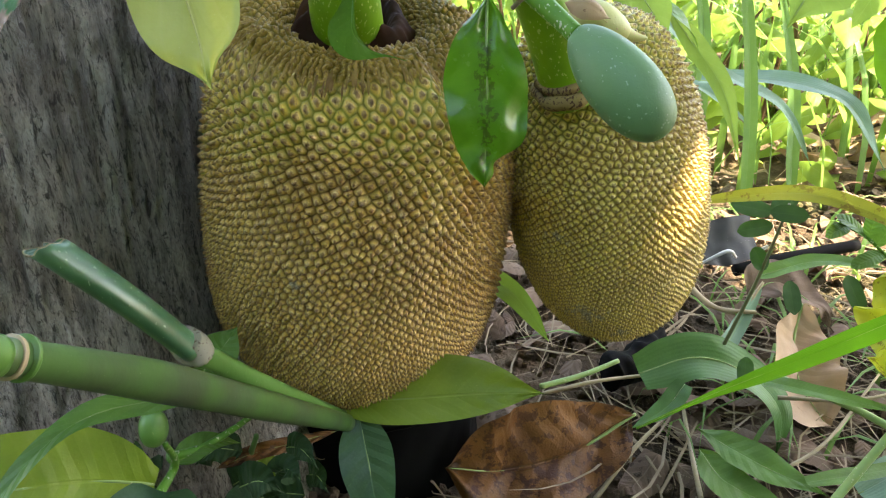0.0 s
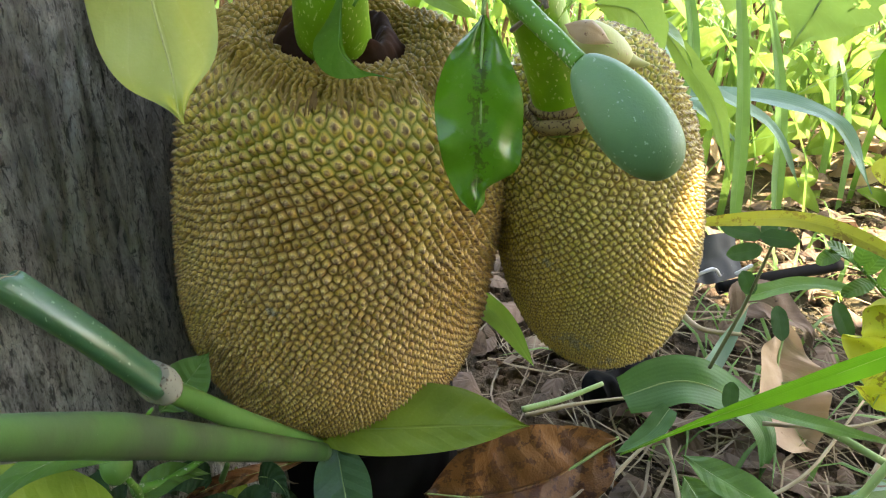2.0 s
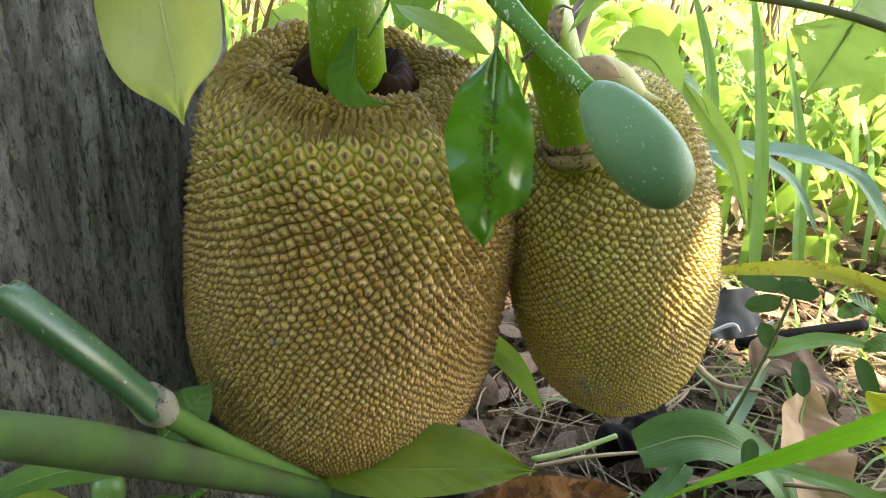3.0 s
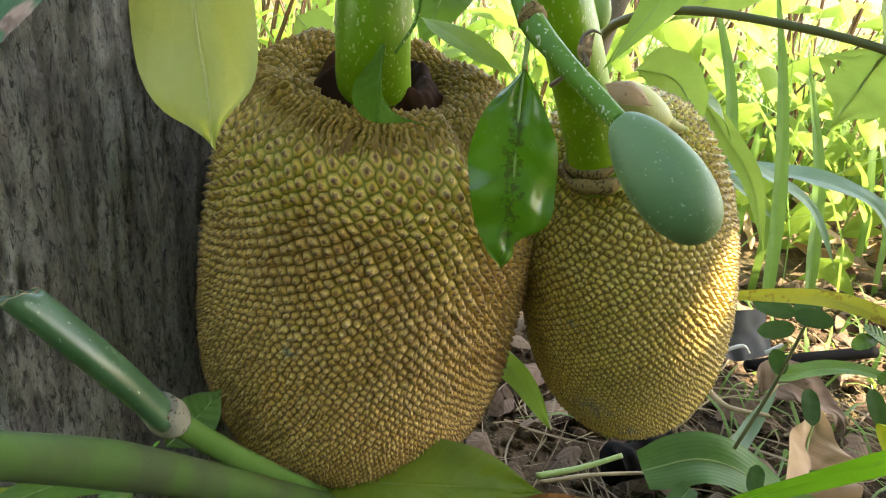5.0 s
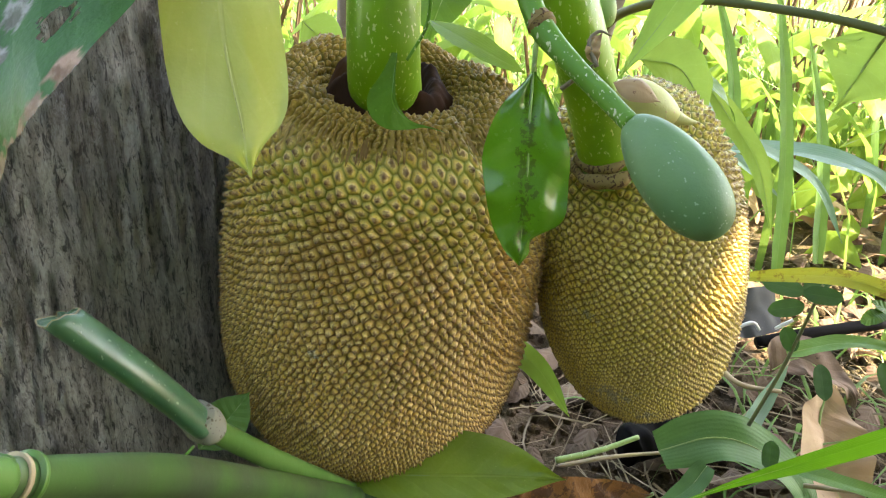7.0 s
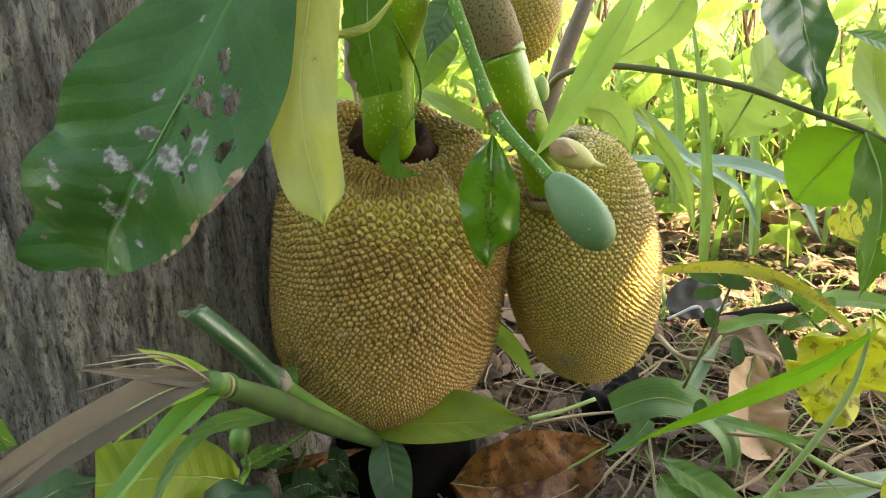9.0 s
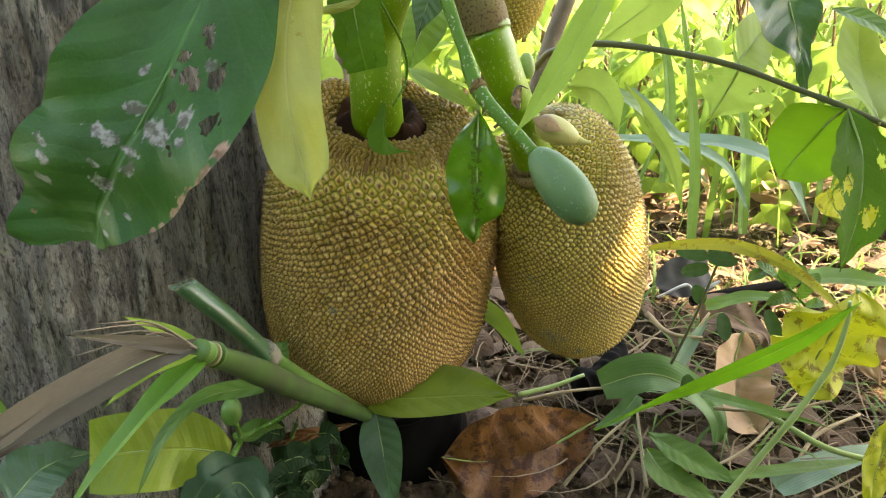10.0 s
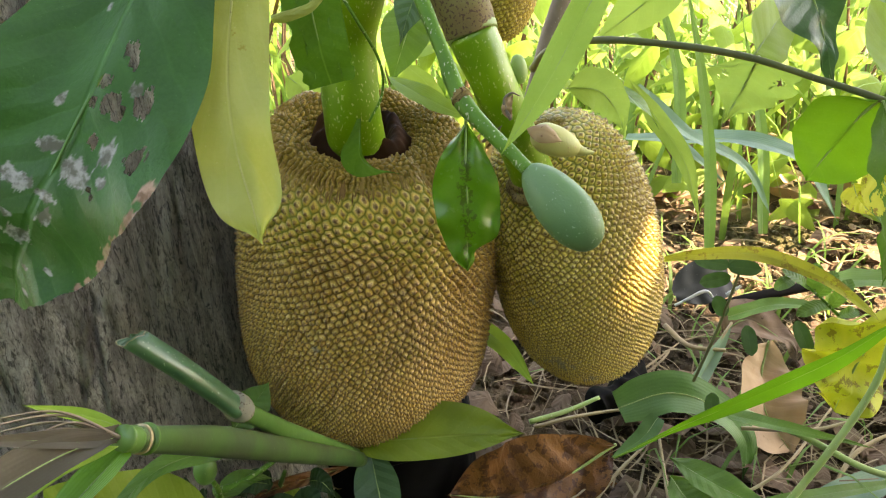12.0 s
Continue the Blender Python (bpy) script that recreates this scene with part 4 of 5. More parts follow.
    for pts in ([(0.065, 0.444, 0.506), (0.06, 0.449, 0.518), (0.065, 0.452, 0.524), (0.072, 0.451, 0.522)], [(0.045, 0.417, 0.498), (0.055, 0.401, 0.51), (0.058, 0.397, 0.514)]):
        tube("dry_stipule", pts, (0.0014, 0.0012, 0.0004), "wood", twig, n=16, sides=7)
    tendril = thing("tendril", "thin green tendril winding round the stalk", "tendril")
    tube("strand", [(-0.06, 0.438, 0.611), (-0.043, 0.437, 0.582), (-0.031, 0.456, 0.549), (-0.032, 0.466, 0.523), (-0.043, 0.462, 0.502)], (0.0012, 0.0012, 0.001), "stem_green", tendril, n=40, sides=6)


build_tree_leaves()


# ---------------------------------------------------------------- plants in front and below
def cut_cane(pts, radii, end, sides=26, n=24):
    """A cane whose upper end is cut off slantwise at the point end: its mesh, and the line of the cut."""
    line, end = spline(pts, n), Vector(end)
    verts, faces, rim = [], [], []
    axis = (line[-1] - line[0]).normalized()
    side = axis.cross(Vector((0, 0, 1))).normalized()
    up = side.cross(axis)
    cut = (Vector((0, 0.4, 0.5)) - axis * 0.75).normalized()
    for i, c in enumerate(line):
        for k in range(sides):
            a = 2 * math.pi * k / sides
            ridge = 1 + 0.05 * math.cos(3 * a + 0.6) + 0.1 * max(0.0, math.cos(a - 1.9)) ** 12
            p = c + (side * math.cos(a) + up * math.sin(a) * 0.8) * lerp_list(radii, i / n) * ridge
            over = (p - end).dot(cut) - 0.002 * noise.noise((math.cos(a) * 2, math.sin(a) * 2, 0.5)) - 0.0012 * noise.noise((math.cos(a) * 9, math.sin(a) * 9, 0.5))
            if over > 0:
                p += axis * (over / -axis.dot(cut))
            if i == 0:
                rim.append(p.copy())
            verts.append(p)
    # the pith inside the cut lies a little sunk
    pith = sum(rim, Vector()) / sides
    verts.append(pith + axis * 0.0008)
    for i in range(n):
        for k in range(sides):
            a, b = i * sides + k, i * sides + (k + 1) % sides
            faces.append((a, b, b + sides, a + sides))
    for k in range(sides):
        faces.append(((k + 1) % sides, k, len(verts) - 1))
    faces.append(tuple(n * sides + k for k in range(sides)))
    return (verts, faces), rim + rim[:1]


def build_front():
    cane = thing("cut_cane", "green cane cut off slantwise beside the trunk", "stem")
    wall, rim = cut_cane([(-0.19, 0.298, 0.42), (-0.155, 0.318, 0.369), (-0.134, 0.34, 0.323)], (0.0096, 0.0096, 0.009), (-0.177, 0.305, 0.404))
    mesh_object("cane", *wall, "stem_blue", cane, "smooth dark green cane")
    tube("cut_edge", rim, (0.0005, 0.0004, 0.0006, 0.0004), "straw", cane, "pale ragged cut edge", n=60, sides=6, lumpy=0.4)
    tube("node", [(-0.136, 0.339, 0.331), (-0.134, 0.344, 0.318)], (0.0092, 0.0096), "scar_grey", cane, "pale scarred node", n=8, sides=18, lumpy=0.5)
    tube("lower_cane", [(-0.132, 0.346, 0.317), (-0.113, 0.397, 0.256), (-0.08, 0.479, 0.164)], (0.0066, 0.007, 0.006), "stem_moss", cane, n=20, sides=16, flat=0.75)
    shoot = thing("grass_shoot", "thick grass shoot with a purplish sheath, close by", "grass")
    tube("stem", [(-0.104, 0.162, 0.44), (-0.106, 0.25, 0.367), (-0.096, 0.352, 0.275), (-0.078, 0.47, 0.168)], (0.0055, 0.0092, 0.009, 0.007), "stem_dull", shoot, n=40, sides=18, flat=0.9)
    tube("node", [(-0.105, 0.159, 0.443), (-0.104, 0.165, 0.437)], (0.0058, 0.006), "stem_moss", shoot, n=5, sides=18)
    leaf([(-0.107, 0.162, 0.442), (-0.119, 0.135, 0.452), (-0.136, 0.093, 0.456), (-0.151, 0.05, 0.459), (-0.166, 0.016, 0.459)], 0.0095, (0.2, -0.75, 0.65), "leaf_sheath", shoot, "lance", fold=0.6, name="sheath", label="purplish-brown leaf sheath", nu=40)
    leaf([(-0.105, 0.16, 0.437), (-0.122, 0.142, 0.423), (-0.134, 0.109, 0.412), (-0.142, 0.077, 0.403)], 0.0085, (-0.5, -0.8, 0.4), "leaf_fresh", shoot, "grass", fold=0.35, nu=30, name="leaf", label="bright green folded grass leaf")
    leaf([(-0.105, 0.167, 0.44), (-0.124, 0.165, 0.45), (-0.138, 0.149, 0.467)], 0.0034, FRONT, "leaf_lime", shoot, "lance", name="leaf", label="small yellow-green shoot tip")
    leaf([(-0.106, 0.156, 0.441), (-0.121, 0.14, 0.444), (-0.135, 0.114, 0.437)], 0.004, FRONT, "leaf_lime", shoot, "lance", name="leaf")
    leaf([(-0.108, 0.163, 0.443), (-0.125, 0.127, 0.452), (-0.139, 0.078, 0.456), (-0.147, 0.027, 0.465)], 0.006, (0.3, -0.6, 0.7), "leaf_sheath", shoot, "spear", fold=0.5, name="sheath", nu=30)
    leaf([(-0.108, 0.16, 0.442), (-0.122, 0.136, 0.46), (-0.143, 0.11, 0.479)], 0.004, (0.2, -0.7, 0.7), "leaf_sheath", shoot, "spear", fold=0.4, name="sheath", nu=24)
    for k, (dx, dz, bend) in enumerate(((-0.034, 0.03, 0.006), (-0.04, 0.024, 0.004), (-0.03, 0.017, 0.007), (-0.045, 0.018, 0.003), (-0.036, 0.035, 0.002))):
        tube("fibre", [(-0.106, 0.16, 0.442), (-0.106 + dx * 0.5, 0.15, 0.442 + dz * 0.5 + bend), (-0.106 + dx, 0.132 - 0.004 * k, 0.442 + dz)], (0.0009, 0.0006, 0.0003), "fibre", shoot, "" if k else "dry pale fibre of the old sheath", n=14, sides=5)
    for k in range(3):
        tube("joint_ring", [(-0.1055 + 0.0006 * k, 0.166 + 0.004 * k, 0.4365 - 0.003 * k), (-0.105 + 0.0006 * k, 0.1672 + 0.004 * k, 0.4355 - 0.003 * k)], (0.0064 + 0.0005 * k, 0.0062 + 0.0005 * k), "straw" if k == 1 else "stem_moss", shoot, n=3, sides=18)
    lone_leaf("arching dark green strap leaf", [(-0.127, 0.303, 0.319), (-0.159, 0.273, 0.328), (-0.174, 0.236, 0.323), (-0.184, 0.202, 0.296)], 0.0075, (-0.3, -0.7, 0.6), "leaf_green", shape="grass", fold=0.2)
    lone_leaf("broad olive-green leaf under the large fruit", [(-0.108, 0.493, 0.175), (-0.051, 0.475, 0.188), (0.027, 0.462, 0.206), (0.079, 0.461, 0.209)], 0.027, (0.05, -0.75, 0.7), "leaf_olive", shape="lance", lopside=-0.25, nu=40, nv=12, fold=0.1, wave=0.05, seed=3.3,
              stalk=[(-0.143, 0.501, 0.173)])
    lone_leaf("dark green leaf hanging under the large fruit", [(-0.071, 0.48, 0.176), (-0.059, 0.449, 0.143), (-0.041, 0.404, 0.088)], 0.022, FRONT, "leaf_dark", shape="lance", nu=30, fold=0.25, seed=8.0)
    lone_leaf("yellow-green leaf near the trunk's foot", [(-0.185, 0.358, 0.204), (-0.217, 0.338, 0.224), (-0.244, 0.315, 0.238), (-0.279, 0.302, 0.241)], 0.034, (0.1, -0.8, 0.6), "leaf_olive", shape="blunt", fold=0.12, nu=30, seed=2.2)
    lone_leaf("blue-green lobed leaf near the ground", [(-0.208, 0.301, 0.158), (-0.181, 0.318, 0.193), (-0.165, 0.33, 0.195), (-0.139, 0.312, 0.174)], 0.032, (0.1, -0.8, 0.5), "leaf_sea", shape="round", seed=2.6, ragged=0.6, nu=44, nv=14, wave=0.1)
    lone_leaf("dark leaf near the trunk's foot", [(-0.345, 0.281, 0.204), (-0.326, 0.312, 0.22), (-0.294, 0.352, 0.207)], 0.035, UP, "leaf_dark", shape="ovate", seed=2.9, ragged=0.3)
    lone_leaf("green leaf near the trunk's foot", [(-0.386, 0.309, 0.272), (-0.376, 0.328, 0.264), (-0.369, 0.341, 0.243)], 0.03, UP, "leaf_green", seed=1.9)
    lone_leaf("narrow yellow-green leaf under the fruit", [(-0.17, 0.522, 0.101), (-0.159, 0.491, 0.078), (-0.138, 0.443, 0.042)], 0.011, FRONT, "leaf_olive", shape="lance", seed=1.1)
    lone_leaf("green leaf behind the large fruit's foot", [(-0.182, 0.43, 0.233), (-0.164, 0.44, 0.252), (-0.151, 0.454, 0.268)], 0.0165, FRONT, "leaf_green", shape="lance", seed=5.1)
    for label, pts, half, seed in (("brown dead leaf leaning on the trunk's foot", [(-0.1, 0.52, 0.118), (-0.13, 0.495, 0.125), (-0.158, 0.462, 0.14), (-0.176, 0.43, 0.152)], 0.007, 31.0),):
        lone_leaf(label, pts, half, (0.1, -0.7, 0.7), "leaf_brown", shape="boat", fold=0.3, wave=0.2, nu=30, seed=seed, title="fallen_leaf")
    # near-black leaves fill the gaps by the trunk's foot, where deep shade falls
    shade = thing("weed", "low weed, leaves coloured near black for the shade under the fruit", "weed")
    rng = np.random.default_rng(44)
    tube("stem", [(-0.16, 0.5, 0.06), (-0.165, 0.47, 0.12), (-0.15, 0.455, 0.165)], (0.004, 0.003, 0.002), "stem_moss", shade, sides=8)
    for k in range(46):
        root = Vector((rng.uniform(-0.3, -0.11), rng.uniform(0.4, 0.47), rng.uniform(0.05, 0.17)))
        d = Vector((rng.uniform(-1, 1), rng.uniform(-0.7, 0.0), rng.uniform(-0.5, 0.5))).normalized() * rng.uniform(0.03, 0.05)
        leaf([root, root + d * 0.5 + Vector((0, 0, 0.006)), root + d - Vector((0, 0, 0.006))], rng.uniform(0.011, 0.018), (rng.normal() * 0.3, -0.7, 0.6), "leaf_painted_shade", shade, "ovate", nu=16, nv=5, seed=40.0 + k, wave=0.08)
    pod = thing("green_pod", "small round green fruitlet on a thin stalk", "fruitlet")
    egg("fruitlet", (-0.177, 0.362, 0.262), (-0.179, 0.357, 0.237), 0.0092, "stem_moss", pod)
    tube("stalk", [(-0.177, 0.362, 0.262), (-0.169, 0.376, 0.266), (-0.165, 0.389, 0.269)], (0.0015, 0.0012), "stem_green", pod, sides=6)
    weed = thing("weed", "green weed stems by the trunk's foot", "weed")
    for pts in ([(-0.194, 0.396, 0.192), (-0.173, 0.417, 0.187), (-0.142, 0.454, 0.192)], [(-0.197, 0.367, 0.175), (-0.189, 0.394, 0.187), (-0.179, 0.37, 0.229)]):
        tube("stem", pts, (0.004, 0.003, 0.002), "stem_green", weed, sides=8)
    leaf([(-0.189, 0.394, 0.187), (-0.173, 0.418, 0.189), (-0.151, 0.435, 0.174)], 0.012, UP, "leaf_green", weed)


build_front()


# ---------------------------------------------------------------- plants to the right
def build_right():
    shrub = thing("shrub_branch", "thin dark branch with broad green leaves", "branch")
    tube("stem", [(0.094, 0.724, 0.492), (0.108, 0.672, 0.519), (0.149, 0.637, 0.533), (0.216, 0.618, 0.53), (0.28, 0.6, 0.52), (0.342, 0.581, 0.501), (0.386, 0.567, 0.487), (0.432, 0.551, 0.469)],
         (0.0045, 0.004, 0.0034, 0.0032, 0.003, 0.003, 0.0026), "stem_dark", shrub, n=70, sides=9, lumpy=0.1)
    leaf([(0.32, 0.665, 0.632), (0.34, 0.649, 0.582), (0.357, 0.635, 0.533), (0.367, 0.62, 0.486)], 0.045, (0.35, -0.85, 0.3), "leaf_dark", shrub, "ovate", lopside=0.3, nu=70, nv=16, fold=0.2, quilt=(0.006, 9.0, 1.2), wave=0.08, seed=1.0, label="dark blue-green glossy leaf")
    leaf([(0.384, 0.566, 0.487), (0.372, 0.578, 0.464), (0.358, 0.585, 0.434), (0.342, 0.584, 0.408)], 0.046, (0.1, -0.95, 0.2), "leaf_round", shrub, "round", nu=36, nv=10, fold=0.08, seed=2.0, label="broad light green leaf, lit from behind")
    leaf([(0.382, 0.556, 0.489), (0.387, 0.518, 0.452), (0.382, 0.491, 0.404), (0.367, 0.469, 0.357)], 0.034, (0.1, -0.95, 0.2), "leaf_torn", shrub, "lance", nu=90, nv=24, holes=((0.35, -0.5, 0.05, 2.5), (0.5, 0.45, 0.05, 3.0), (0.66, -0.35, 0.06, 3.5), (0.6, 0.8, 0.07, 3.0)), ragged=0.5, seed=5.0, label="deeply torn dark green leaf")
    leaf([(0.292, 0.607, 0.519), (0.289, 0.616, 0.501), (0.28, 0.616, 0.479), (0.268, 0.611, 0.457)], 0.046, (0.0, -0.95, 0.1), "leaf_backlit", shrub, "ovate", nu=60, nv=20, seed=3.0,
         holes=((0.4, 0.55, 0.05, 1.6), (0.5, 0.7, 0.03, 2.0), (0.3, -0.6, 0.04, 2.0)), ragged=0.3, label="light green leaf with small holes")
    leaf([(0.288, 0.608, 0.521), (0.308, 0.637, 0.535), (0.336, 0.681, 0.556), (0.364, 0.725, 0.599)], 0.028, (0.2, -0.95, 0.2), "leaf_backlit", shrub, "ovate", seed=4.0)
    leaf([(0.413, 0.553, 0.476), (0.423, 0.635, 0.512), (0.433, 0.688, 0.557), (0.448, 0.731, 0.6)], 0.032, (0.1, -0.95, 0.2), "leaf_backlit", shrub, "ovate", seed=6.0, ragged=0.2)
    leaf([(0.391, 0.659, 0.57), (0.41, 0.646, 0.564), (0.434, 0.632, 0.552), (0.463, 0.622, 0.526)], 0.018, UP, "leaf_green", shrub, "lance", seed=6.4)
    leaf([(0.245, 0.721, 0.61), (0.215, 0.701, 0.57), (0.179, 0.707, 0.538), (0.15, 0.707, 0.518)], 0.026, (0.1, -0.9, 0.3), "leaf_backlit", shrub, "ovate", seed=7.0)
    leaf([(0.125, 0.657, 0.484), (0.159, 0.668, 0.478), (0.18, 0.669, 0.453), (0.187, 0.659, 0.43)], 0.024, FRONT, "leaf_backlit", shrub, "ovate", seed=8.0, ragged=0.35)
    leaf([(0.137, 0.708, 0.473), (0.187, 0.729, 0.465), (0.22, 0.733, 0.443), (0.239, 0.744, 0.416)], 0.012, UP, "leaf_green", shrub, "lance", seed=9.0)
    post = thing("sapling", "thin grey-brown sapling stem", "sapling")
    tube("stem", [(0.07, 0.829, 0.311), (0.099, 0.82, 0.435), (0.12, 0.834, 0.514), (0.151, 0.854, 0.603), (0.201, 0.894, 0.759)], (0.013, 0.0115, 0.011, 0.01, 0.009), "wood", post, n=40, sides=14, lumpy=0.06)
    post = thing("sapling", "thin grey-brown sapling stem behind the stalk", "sapling")
    tube("stem", [(-0.19, 0.938, 0.177), (-0.174, 0.883, 0.398), (-0.172, 0.889, 0.509), (-0.171, 0.903, 0.64)], (0.012, 0.0105, 0.01, 0.009), "wood", post, n=40, sides=14, lumpy=0.06)
    # broad grasses
    blades = [
        ("tall upright green grass blade", [(0.324, 0.784, 0.244), (0.32, 0.808, 0.35), (0.302, 0.823, 0.461), (0.273, 0.843, 0.585)], 0.0075, "grass", FRONT),
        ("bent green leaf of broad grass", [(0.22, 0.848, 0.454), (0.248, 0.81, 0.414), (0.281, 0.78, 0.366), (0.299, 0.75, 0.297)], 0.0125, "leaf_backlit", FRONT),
        ("pale bluish grass leaf in the light", [(0.261, 1.017, 0.409), (0.327, 0.963, 0.352), (0.401, 0.93, 0.314), (0.442, 0.901, 0.244)], 0.012, "leaf_blue", UP),
        ("pale bluish grass leaf in the light", [(0.329, 1.038, 0.322), (0.416, 0.993, 0.331), (0.487, 0.936, 0.315), (0.524, 0.885, 0.244)], 0.019, "leaf_blue", UP),
        ("pale bluish grass leaf in the light", [(0.272, 1.133, 0.299), (0.342, 1.085, 0.302), (0.407, 1.015, 0.258)], 0.012, "leaf_blue", UP),
        ("yellow-green strap leaf bent over the small fruit", [(0.226, 0.709, 0.264), (0.276, 0.688, 0.284), (0.333, 0.655, 0.3), (0.388, 0.622, 0.291), (0.429, 0.603, 0.265), (0.449, 0.596, 0.248)], 0.0082, "leaf_strap", (0.1, -0.8, 0.6)),
        ("green grass blade lying on litter", [(0.373, 0.823, 0.128), (0.432, 0.807, 0.156), (0.501, 0.781, 0.161)], 0.012, "grass", UP),
        ("bright green grass blade", [(0.518, 0.868, 0.158), (0.562, 0.827, 0.182), (0.647, 0.783, 0.193)], 0.02, "grass", UP),
        ("long bright green grass blade", [(0.191, 0.613, 0.054), (0.25, 0.59, 0.115), (0.318, 0.559, 0.183), (0.369, 0.517, 0.255), (0.407, 0.492, 0.316)], 0.0105, "leaf_fresh", (0.2, -0.8, 0.5)),
        ("curling green grass leaf", [(0.208, 0.696, 0.065), (0.27, 0.708, 0.081), (0.325, 0.705, 0.066), (0.369, 0.689, 0.023), (0.366, 0.668, -0.023)], 0.028, "grass_dark", (0.3, -0.5, 0.8)),
        ("green grass leaf near the ground", [(0.333, 0.659, 0.085), (0.382, 0.631, 0.09), (0.48, 0.611, 0.077)], 0.009, "grass", UP),
        ("short green grass leaf near the ground", [(0.252, 0.669, 0.072), (0.229, 0.649, 0.054), (0.191, 0.63, 0.041)], 0.012, "grass_dark", UP),
        ("grey-green grass leaf behind the litter", [(0.314, 0.752, 0.052), (0.349, 0.797, 0.073), (0.385, 0.836, 0.106)], 0.011, "leaf_blue", FRONT),
        ("broad green grass leaf near the ground", [(0.261, 0.634, 0.04), (0.312, 0.599, 0.027), (0.378, 0.573, 0.009)], 0.02, "leaf_green", UP),
        ("broad green grass leaf near the ground", [(0.257, 0.609, 0.033), (0.282, 0.58, 0.014), (0.351, 0.563, -0.011)], 0.022, "leaf_green", UP),
        ("pale green grass leaf near the ground", [(0.425, 0.6, -0.012), (0.499, 0.633, 0.001), (0.612, 0.677, 0.01)], 0.02, "leaf_blue", UP),
        ("thin green grass leaf near the ground", [(0.356, 0.577, 0.022), (0.456, 0.605, 0.018), (0.56, 0.633, 0.015)], 0.008, "grass", UP),
        ("pale green leaf between the fruits", [(0.03, 0.642, 0.218), (0.062, 0.608, 0.211), (0.094, 0.593, 0.171)], 0.0115, "leaf_lime", FRONT),
        ("green grass blade behind", [(0.501, 1.08, 0.143), (0.5, 1.15, 0.301), (0.468, 1.225, 0.477)], 0.01, "grass", FRONT),
        ("green grass blade behind", [(0.356, 1.106, 0.226), (0.36, 1.181, 0.393), (0.312, 1.255, 0.568)], 0.01, "grass", FRONT),
    ]
    clumps = {
        "tall": thing("grass_clump", "tall upright green grass in the light", "grass", "grass clumps"),
        "pale": thing("grass_clump", "pale bluish broad grass bending in the light", "grass", "grass clumps"),
        "low": thing("grass_clump", "low green broad grass over the litter", "grass", "grass clumps"),
        "edge": thing("grass_clump", "curling green grass beside the small fruit", "grass", "grass clumps"),
        "strap": thing("strap_plant", "yellow-green strap leaf bent past the small fruit", "plant"),
        "gap": thing("herb", "pale green leaf between the two fruits", "plant"),
    }
    owner = "tall tall pale pale pale strap low low edge edge edge edge edge low low low low gap tall tall".split()
    for i, (label, pts, half, material, face) in enumerate(blades):
        leaf(pts, half, face, material, clumps[owner[i]], shape="blade" if i == 8 else "lance" if i in (1, 5, 13, 14) else "grass", fold=0.25, wave=0.06, nu=34, nv=5, seed=i * 1.7, midrib=half > 0.009,
             label="" if owner[i] in ("strap", "gap") else label)
    lone_leaf("yellow dying leaf with brown spots", [(0.482, 0.636, 0.257), (0.473, 0.645, 0.206), (0.464, 0.654, 0.152), (0.45, 0.65, 0.098)], 0.068, (0.1, -0.9, 0.4), "leaf_dying", shape="round", nu=60, nv=20, fold=0.12, quilt=(0.012, 8.0, 1.2), wave=0.2, ragged=0.25, seed=12.0)
    lone_leaf("yellow leaf in the sunlight", [(0.581, 0.943, 0.316), (0.617, 0.917, 0.253), (0.636, 0.901, 0.214)], 0.04, FRONT, "leaf_dying", seed=13.0)
    lone_leaf("yellow leaf in the sunlight", [(0.58, 0.976, 0.268), (0.59, 0.966, 0.243), (0.617, 0.957, 0.219)], 0.025, FRONT, "leaf_dying", seed=13.5)
    lone_leaf("dry tan leaf, folded and curled, on the litter", [(0.445, 0.848, 0.074), (0.427, 0.81, 0.04), (0.422, 0.763, 0.011), (0.449, 0.726, -0.028)], 0.052, (0.25, -0.85, 0.45), "leaf_tan", shape="boat", nu=40, nv=12, fold=0.75, wave=0.1, seed=14.0, lopside=0.2, title="fallen_leaf")
    lone_leaf("yellow-brown dying leaf drooping by the stalks", [(0.534, 0.589, 0.118), (0.518, 0.563, 0.088), (0.502, 0.538, 0.058), (0.492, 0.514, 0.03)], 0.02, (-0.2, -0.9, 0.3), "leaf_dying", shape="lance", nu=30, fold=0.3, wave=0.2, seed=21.0)
    lone_leaf("dry tan leaf curled beside the yellow one", [(0.581, 0.714, 0.171), (0.555, 0.698, 0.163), (0.544, 0.685, 0.136), (0.566, 0.68, 0.097)], 0.022, (-0.3, -0.8, 0.5), "leaf_tan", shape="lance", nu=30, fold=0.5, wave=0.2, seed=22.0)
    lone_leaf("dry tan leaf behind the folded one", [(0.401, 0.919, 0.044), (0.442, 0.93, 0.062), (0.492, 0.901, 0.038), (0.504, 0.87, 0.016)], 0.035, UP, "litter", shape="ovate", seed=15.0, fold=0.4, wave=0.15, title="fallen_leaf")
    lone_leaf("large brown dead leaf on the ground", [(0.205, 0.676, 0.024), (0.131, 0.622, 0.014), (0.055, 0.586, 0.017), (-0.004, 0.566, 0.036)], 0.056, (0.05, -0.8, 0.62), "leaf_brown", shape="boat", nu=90, nv=26, fold=0.42, wave=0.1, quilt=(0.02, 7.0, 1.3), curl=-0.1, seed=16.0, lopside=0.12, title="fallen_leaf")
